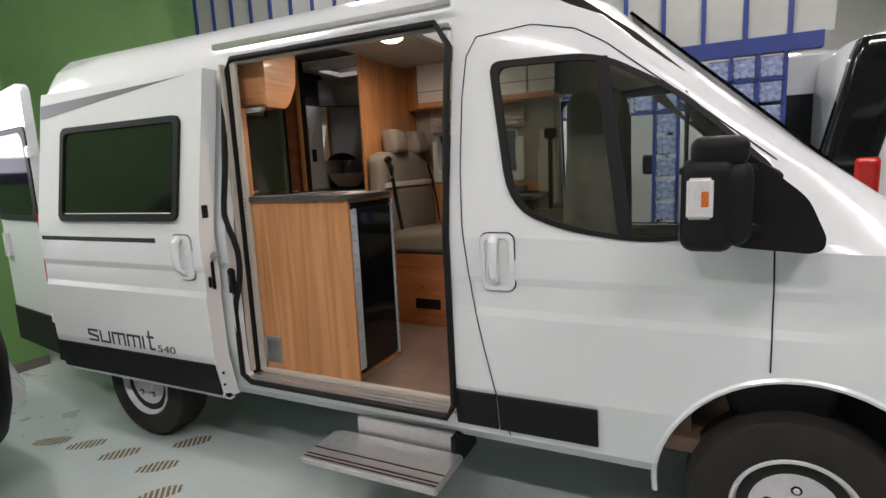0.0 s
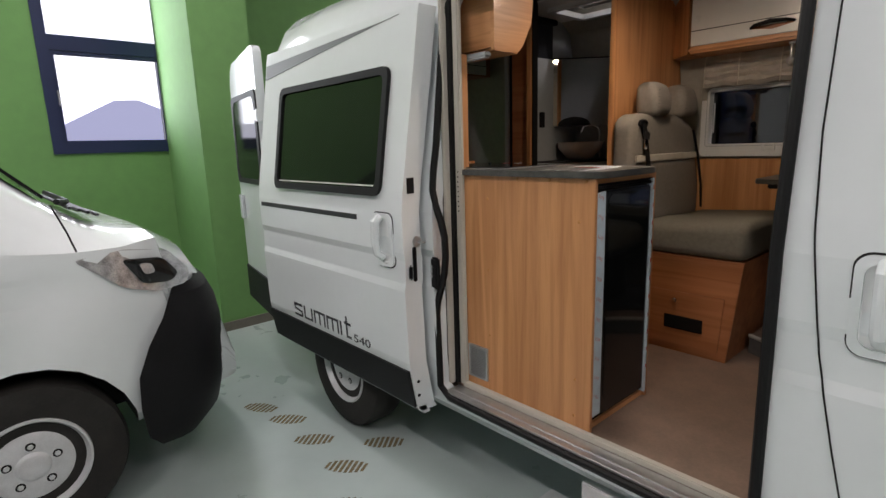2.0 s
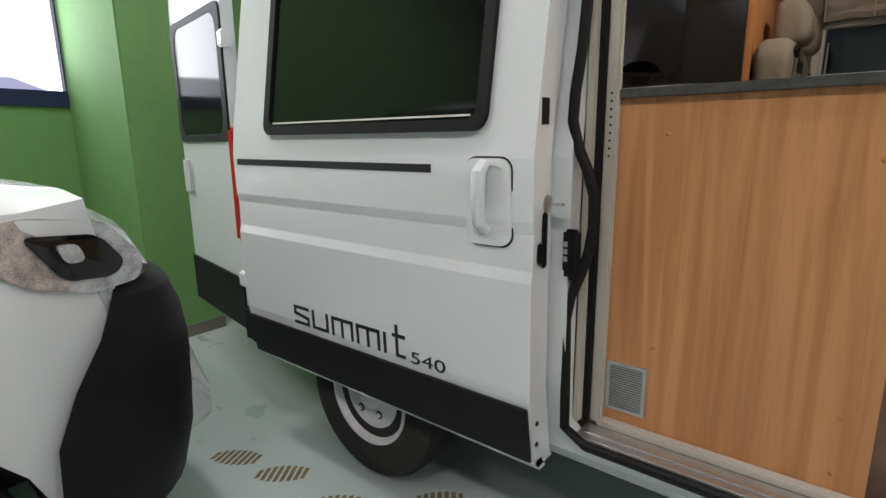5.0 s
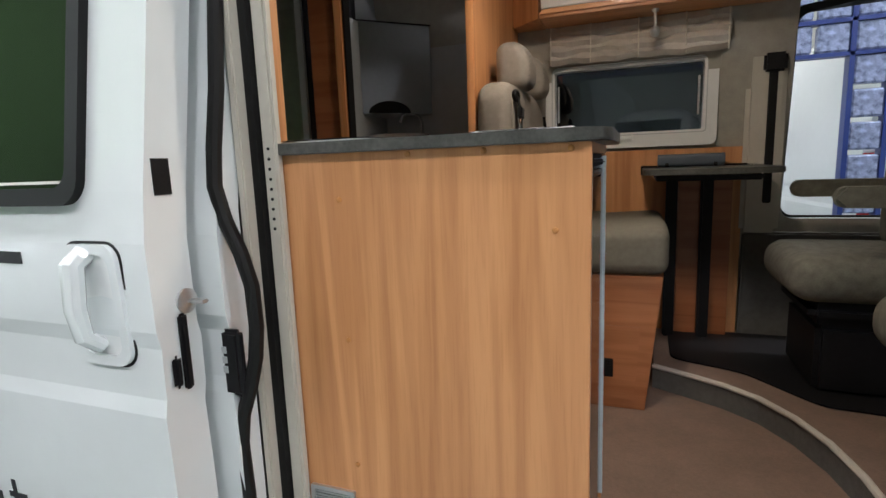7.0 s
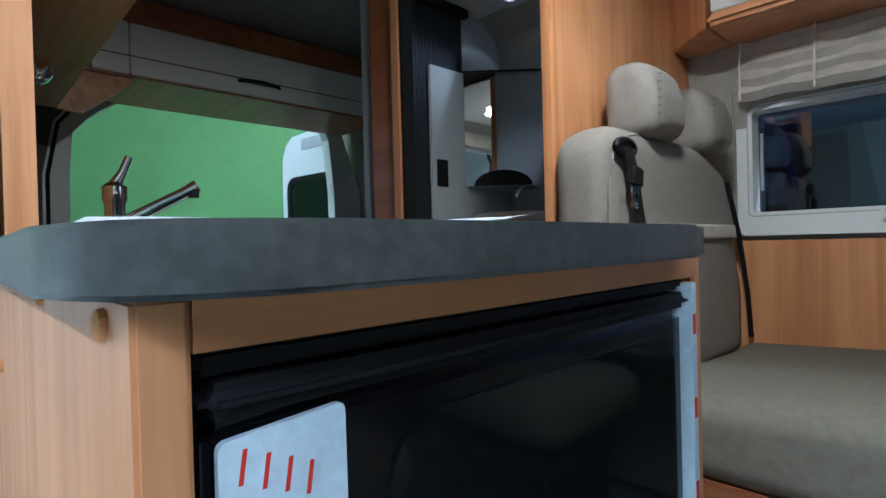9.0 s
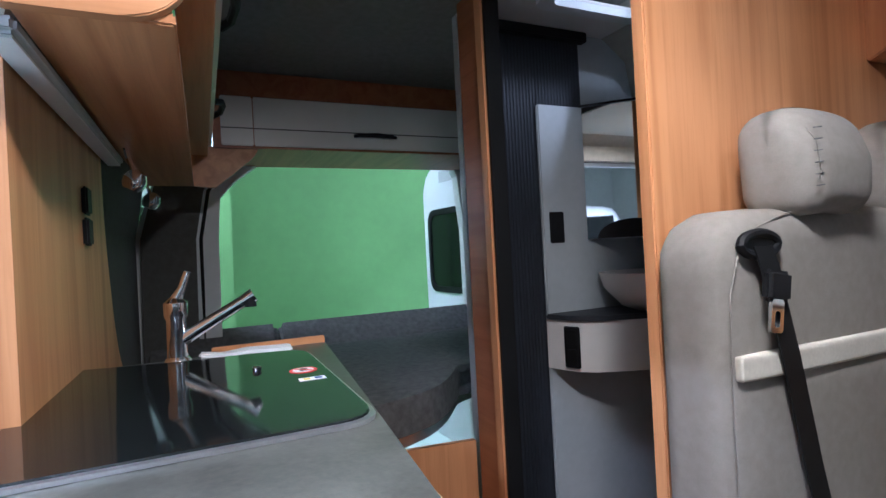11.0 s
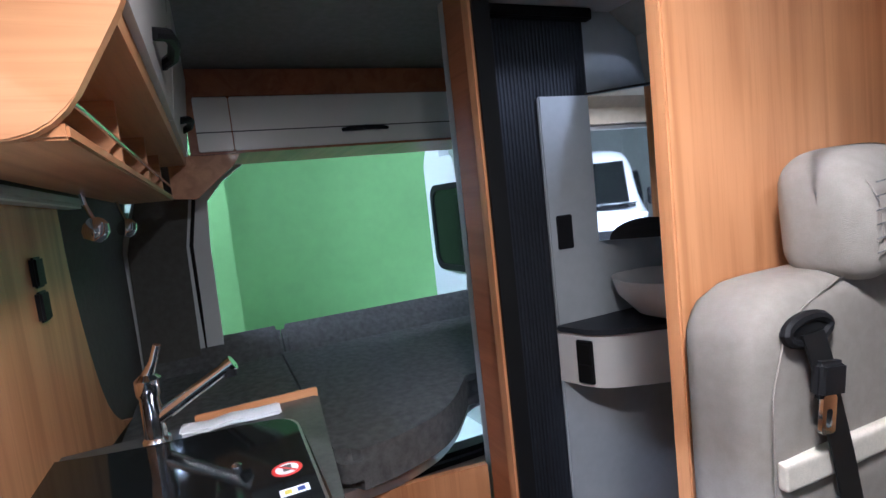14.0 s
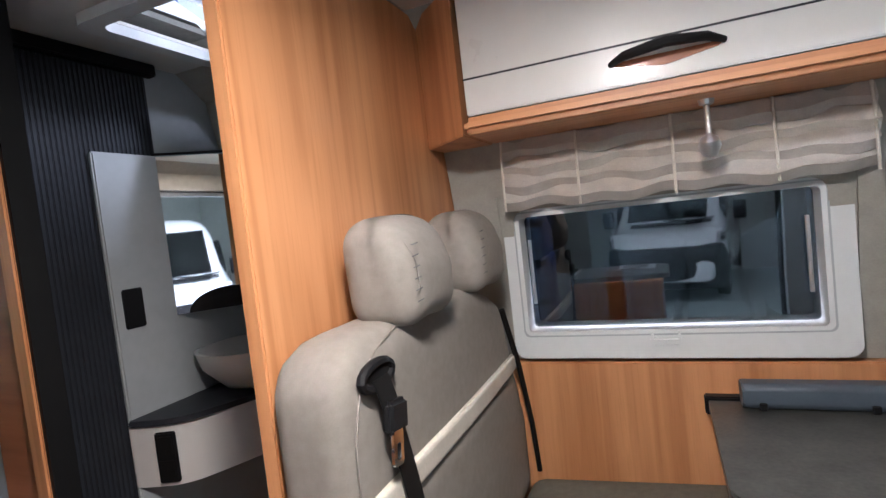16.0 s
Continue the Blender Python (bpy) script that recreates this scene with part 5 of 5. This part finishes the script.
# The leg stands in shadow, which is put into its darker wood colour.
part("leg", box(B(), -1.33, -1.10, 3.925, 3.975, 0.66, 1.44, 0.004), WOODD, tb, "wooden leg board, its colour darkened for shade")
part("post", box(B(), -1.385, -1.335, 3.86, 3.92, 0.66, 1.44, 0.006), BLACKP, tb)
part("post", box(B(), -1.235, -1.185, 3.86, 3.92, 0.66, 1.44, 0.006), BLACKP, tb)
ROLL = mat("blue_grey_plastic", (0.075, 0.095, 0.12), 0.45, var=0.06, scale=20)
roll = solo("table_extension", prism(B(), rrect(3.895, 3.953, 1.478, 1.536, 0.016), "x", -1.425, -1.14, 0.004), ROLL, "folded blue-grey table flap lying on the table", "table flap", smooth=True)
for x in (-1.385, -1.18):
    part("clip", box(B(), x - 0.008, x + 0.008, 3.889, 3.896, 1.478, 1.496, 0.002), BLACKP, roll)


def cab_seat(x, y, turn):
    s = thing("cab_seat", (x, y, 0.66), "taupe swivelling cab seat with armrests", "seat", "cab seats")
    part("pedestal", box(B(), x - 0.2, x + 0.2, y - 0.2, y + 0.2, 0.66, 0.92, 0.02), BLACKP, s)
    part("swivel", box(B(), x - 0.23, x + 0.23, y - 0.22, y + 0.22, 0.92, 1.0, 0.03), BLACKP, s, smooth=True)
    part("seat", cushion(B(), x - 0.30, x + 0.25, y - 0.26, y + 0.26, 1.0, 1.17, 0.075), CABCLOTH, s, smooth=True)
    part("backrest", cushion(B(), x + 0.09, x + 0.36, y - 0.26, y + 0.26, 1.12, 2.04, 0.08, lambda a, v, z: (a, y + (v - y) * (1 - 0.55 * min(1, max(0, z - 1.45) / 0.3)), z), 12), CABCLOTH, s, smooth=True)
    for d in (-0.29, 0.25):
        part("armrest", prism(B(), rrect(x - 0.2, x + 0.2, 1.34, 1.41, 0.03), "y", y + d, y + d + 0.05, 0.01), CABCLOTH, s, smooth=True)
    return s


cab_seat(-0.62, 2.62, 0)
cab_seat(-0.70, 3.52, 0)
part("belt_far", box(B(), -0.975, -0.94, 3.95, 3.97, 1.3, 1.95, 0.004), RUBBER, van, "black seat belt on the far pillar")
part("belt_anchor", box(B(), -1.0, -0.91, 3.93, 3.97, 1.88, 1.96, 0.01), BLACKP, van)

# ---- parked vehicles ----
def bulge(x):
    return HALF * 0.24 * max(0, (x - 0.7) / 0.68) ** 2


pv = new("parked_van")
tagged(pv, "white delivery van with a black front bumper, parked in the showroom", "van", "parked vans")
pvh = hull(XS)
for v in pvh.verts:
    if v.co.z > 1.15 and v.co.x > 0.1:
        v.co.z -= 0.08 * min(1, (v.co.x - 0.1) / 0.5) * min(1, (v.co.z - 1.15) / 0.25) * max(0, min(1, (1.2 - v.co.x) / 0.3))
bo = part("body", pvh, WHITE, pv, smooth=True)
carve(bo, [prism(B(), [(wx + 0.43 * math.cos(a * math.pi / 12), 0.37 + 0.45 * math.sin(a * math.pi / 12)) for a in range(24)], "y", *ys) for wx in (WHEEL_F, WHEEL_R) for ys in ((1.5, 2.42), (3.72, 4.6))])
crease(bo.data, 1.3)
bo.data.materials.append(BLACKP)
for f in bo.data.polygons:
    for wx in (WHEEL_F, WHEEL_R):
        c, n = f.center, f.normal
        if ((c.x - wx) / 0.43) ** 2 + ((c.z - 0.37) / 0.45) ** 2 < 1.05 and (abs(n.y) < 0.6 or abs(c.y - YM) < 0.7):
            f.material_index = 1
bm = B()
rows = []
for z, xs0, nose, wide in ((0.24, 0.92, 1.24, 0.95), (0.34, 0.85, 1.36, 1.03), (0.5, 0.83, 1.41, 1.055), (0.66, 0.84, 1.42, 1.055), (0.80, 0.90, 1.41, 1.05), (0.92, 0.98, 1.38, 1.03), (1.02, 1.03, 1.33, 1.0), (1.06, 1.06, 1.25, 0.95)):
    row = []
    for i in range(25):
        a = math.pi * i / 24
        row.append(bm.verts.new((xs0 + (nose - xs0) * abs(math.sin(a)) ** 0.6, YM - wide * math.copysign(abs(math.cos(a)) ** 0.75, math.cos(a)), z)))
    rows.append(row)
for a, b in zip(rows, rows[1:]):
    for k in range(24):
        bm.faces.new((a[k], a[k + 1], b[k + 1], b[k]))
part("bumper", bm, BLACKP, pv, "black plastic front bumper", smooth=True)
for s in (1, -1):
    def flip(m):
        for v in m.verts:
            if s < 0:
                v.co.y = 2 * YM - v.co.y
        return m
    def onside(pts, d0, d1, r=0.0):
        m = prism(B(), pts, "y", 0, 1)
        for v in m.verts:
            v.co.y = 2.03 + bulge(v.co.x) + (d0 if v.co.y < 0.5 else d1) + (0.012 if v.co.z > 1.2 else 0)
        return flip(m)
    hl = part("headlamp", onside(rpoly([(0.66, 1.255), (0.86, 1.275), (1.05, 1.24), (1.15, 1.12), (1.13, 1.055), (0.98, 1.05), (0.84, 1.10)], 0.03), -0.012, 0.05), LAMPD, pv, "clear headlamp with chrome reflector", smooth=True)
    part("reflector", onside(rpoly([(0.84, 1.23), (1.02, 1.21), (1.09, 1.12), (1.05, 1.085), (0.92, 1.10)], 0.03), -0.018, 0.04), BLACKGLASS, hl)
    part("reflector", onside(rpoly([(0.91, 1.20), (0.965, 1.195), (0.98, 1.145), (0.93, 1.145)], 0.02), -0.022, 0.04), LAMPD, hl)
    part("side_window", onside(shift(SIDEWIN, 0.97), -0.003 + 0.02, 0.2), BLACKGLASS, pv)
    part("door_gap", flip(tube(B(), [(0.31, 2.031, 1.44), (0.315, 2.03, 1.2), (0.31, 2.03, 0.9)], 0.003, 6)), RUBBER, pv)
    part("bonnet_gap", flip(tube(B(), [(0.62, 2.045, 1.50), (0.66, 2.04, 1.38), (0.69, 2.035, 1.26)], 0.004, 6)), RUBBER, pv)
    part("cab_mirror", flip(cushion(B(), 0.03, 0.17, 1.72, 1.95, 1.40, 1.75, 0.05)), BLACKP, pv, smooth=True)
    for wx in (WHEEL_F, WHEEL_R):
        wheel(wx, 2.17 if s > 0 else 2 * YM - 2.17, -s, pv)
part("windscreen", prism(B(), [(-0.22, 2.345), (0.10, 2.045), (0.62, 1.51), (0.63, 1.52), (0.11, 2.055), (-0.21, 2.355)], "y", YM - 0.72, YM + 0.72), BLACKGLASS, pv)
part("rear_window", cushion(B(), XR - 0.012, XR + 0.05, YM - 0.8, YM + 0.8, 1.5, 2.25, 0.03), BLACKGLASS, pv)
for s in (-1, 1):
    part("tail_lamp", cushion(B(), XR - 0.02, XR + 0.06, YM + s * 0.94 - 0.06, YM + s * 0.94 + 0.06, 0.95, 1.5, 0.02), mat("red_tail_lens", (0.5, 0.02, 0.015), 0.15, var=0.1), pv)
part("wiper", tube(B(), [(0.66, 2.22, 1.50), (0.70, 2.35, 1.49), (0.74, 2.6, 1.475), (0.70, 3.1, 1.50)], 0.014, 6), BLACKP, pv)
part("cowl_grille", prism(B(), [(0.70, 1.462), (0.84, 1.405), (0.84, 1.415), (0.70, 1.472)], "y", 2.4, 3.7), BLACKP, pv)
for k in range(4):
    part("cowl_slat", box(B(), 0.70 + k * 0.035, 0.715 + k * 0.035, 2.25, 2.42, 1.458 - k * 0.014, 1.472 - k * 0.014, 0.003), BLACKP, pv)
pv.matrix_basis = pose(-1.23, 0.13, 0, 0, 0, 90)
for m in (pose(0.55, 10.3, 0, 0, 0, 97) @ Matrix.Translation((0, -YM, 0)), pose(-2.4, 10.6, 0, 0, 0, 84) @ Matrix.Translation((0, -YM, 0)), pose(3.4, -4.0, 0, 0, 0, 128) @ Matrix.Translation((0, -YM, 0)), pose(-1.4, -6.2, 0, 0, 0, 100) @ Matrix.Translation((0, -YM, 0))):
    copy_thing(pv, m)
mh = thing("motorhome", (1.9, 5.8, 0), "white motorhome with a dark rear window and red tail lamp", "motorhome")
part("body", cushion(B(), 1.06, 3.1, 4.78, 9.0, 0.35, 2.56, 0.14), WHITE, mh, smooth=True)
part("rear_window", cushion(B(), 0.84, 1.20, 4.745, 4.95, 1.40, 2.50, 0.05, lambda x, y, z: (x + 0.22 * (z - 1.4), y, z)), BLACKGLASS, mh, smooth=True)
part("tail_lamp", cushion(B(), 1.10, 1.26, 4.73, 4.83, 1.30, 1.64, 0.03), mat("red_lamp_lens", (0.5, 0.02, 0.015), 0.15, var=0.1), mh, smooth=True)
for y in (5.5, 8.2):
    w = B()
    lathe(w, [(0.2, -0.1), (0.35, -0.1), (0.36, 0), (0.35, 0.1), (0.2, 0.1)], pose(0.98 + 0.12, y, 0.36, 0, 90, 0), 32)
    part("wheel", w, TYRE, mh, smooth=True)

# dusty shoe prints on the floor
DUST = mat("dried_dirt", (0.20, 0.15, 0.075), 0.9, var=0.25, scale=40)
for fx, fy, ang in ((-3.544, 1.808, 20), (-3.208, 1.812, 25), (-2.838, 1.803, 20), (-2.886, 2.09, 25), (-2.575, 1.622, 30), (-3.82, 1.747, 10)):
    bm = B()
    for k in range(8):
        a0 = -0.115 + k * 0.029
        w = 0.058 * math.sqrt(max(0.05, 1 - ((a0 + 0.008) / 0.125) ** 2))
        prism(bm, [(a0 - 0.006, -w), (a0 + 0.012, -w * 0.93), (a0 + 0.022, w), (a0 + 0.004, w * 0.95)], "z", 0.0006, 0.0014)
    bm.transform(pose(fx, fy, 0, 0, 0, ang + 90 - 70))
    solo("shoe_print", bm, DUST, "dried brown shoe print on the floor", "stain", "shoe prints")

# ---- hall: window, blue partition, lamps ----
win = solo("window_1", ringframe(B(), [(1.15, 1.725), (2.245, 1.725), (2.245, 3.84), (1.15, 3.84)], [(1.24, 1.813), (2.155, 1.813), (2.155, 3.76), (1.24, 3.76)], "x", XW - 0.1, XW + 0.02), NAVY, "navy blue steel window frame", "window", kind="structure")
part("window_rail", box(B(), XW - 0.09, XW + 0.015, 1.24, 2.155, 2.655, 2.79), NAVY, win)
sash = part("sash", ringframe(B(), [(1.24, 1.813), (2.155, 1.813), (2.155, 2.655), (1.24, 2.655)], [(1.272, 1.845), (2.123, 1.845), (2.123, 2.623), (1.272, 2.623)], "x", XW - 0.07, XW + 0.005), NAVY, win)
part("window_handle", box(B(), XW + 0.005, XW + 0.03, 1.252, 1.266, 2.16, 2.30, 0.004), ALU, sash)
bd = solo("backdrop", box(B(), -60.2, -60, -60, 70, -5, 60), glow("overcast_sky", (0.93, 0.93, 1.0), 3.2), "bright overcast sky outside", "sky", kind="structure")
# The hill glows, with its distance haze put into the pale blue colour.
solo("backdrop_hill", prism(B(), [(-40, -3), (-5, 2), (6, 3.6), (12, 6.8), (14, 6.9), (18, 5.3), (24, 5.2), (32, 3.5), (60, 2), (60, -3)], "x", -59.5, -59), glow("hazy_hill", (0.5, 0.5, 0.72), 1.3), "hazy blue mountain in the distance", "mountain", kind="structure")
PY = 5.25
gp = thing("glazed_partition", (-1, PY, 0), "blue steel partition with glass blocks and frosted upper panels", "partition", kind="structure")
for k in range(22):
    x = -6.0 + k * 0.32
    part("mullion", box(B(), x - 0.018, x + 0.018, PY - 0.03, PY + 0.03, 2.64, ZC), BLUE, gp)
    part("upper_panel", box(B(), x + 0.02, x + 0.3, PY - 0.006, PY + 0.006, 2.65, ZC), HALL, gp)
part("beam", box(B(), -6.6, 0.95, PY - 0.05, PY + 0.05, 2.52, 2.65), BLUE, gp)
FROST = mat("glass_block", (0.30, 0.36, 0.55), 0.12, var=0.35, scale=30, bump=0.6, bscale=40)
blk = B()
box(blk, -0.085, 0.085, PY - 0.04, PY + 0.04, -0.085, 0.085, 0.012, 1)
proto = part("glass_block", blk, FROST, gp)
proto.matrix_basis = Matrix.Translation((-5.8, 0, 2.41))
cells = []
for col in range(33):
    x = -5.8 + col * 0.2
    for row in range(12):
        z = 2.41 - row * 0.2
        if row < 1 or (row < 2 and x < 0.05) or col in (8, 9, 18, 28, 31, 32):
            if col or row:
                cells.append((x, z))
for x, z in cells:
    o = proto.copy()
    scene.collection.objects.link(o)
    o.matrix_basis = Matrix.Translation((x, 0, z))
for col in range(34):
    x = -5.9 + col * 0.2
    if col in (8, 9, 10, 18, 19, 25, 28, 29, 31, 32, 33):
        part("post", box(B(), x - 0.014, x + 0.014, PY - 0.045, PY + 0.045, 0, 2.52), BLUE, gp)
part("grid_rail", box(B(), -6.0, 0.7, PY - 0.045, PY + 0.045, 2.298, 2.322), BLUE, gp)
part("grid_rail", box(B(), -6.0, 0.05, PY - 0.045, PY + 0.045, 2.098, 2.122), BLUE, gp)

TUBES = [(-4.5, -1.5), (-1.0, -1.5), (2.5, -1.5), (-4.5, 1.2), (2.5, 1.2), (-3.0, 4.6), (0.5, 4.6), (-4.5, 8), (-1.2, 8), (2, 8), (-3, 11), (1, 11)]
for x, y in TUBES:
    f = thing("hall_lamp", (x, y, ZC), "white fluorescent hall lamp on the ceiling", "lamp", "hall lamps")
    part("housing", box(B(), x - 0.75, x + 0.75, y - 0.16, y + 0.16, ZC - 0.10, ZC), FRAMEW, f)
    part("diffuser", box(B(), x - 0.72, x + 0.72, y - 0.13, y + 0.13, ZC - 0.112, ZC - 0.101), TUBE, f)
    area("hall_light", pose(x, y, ZC - 0.13), 1.4, 0.25, 130 if x < -4 and y < 0 else 95 if x < -2 and y < 7 else 90 if y > 7 else 140, (1.0, 0.9, 0.88))
area("window_light", pose(XW + 0.05, 1.62, 2.9, 0, -90, 0), 1.8, 0.9, 60, (0.92, 0.95, 1.0))
area("dome_light", pose(-1.62, 2.78, 2.446), 0.12, 0.12, 14.8, (1.0, 0.81, 0.62))
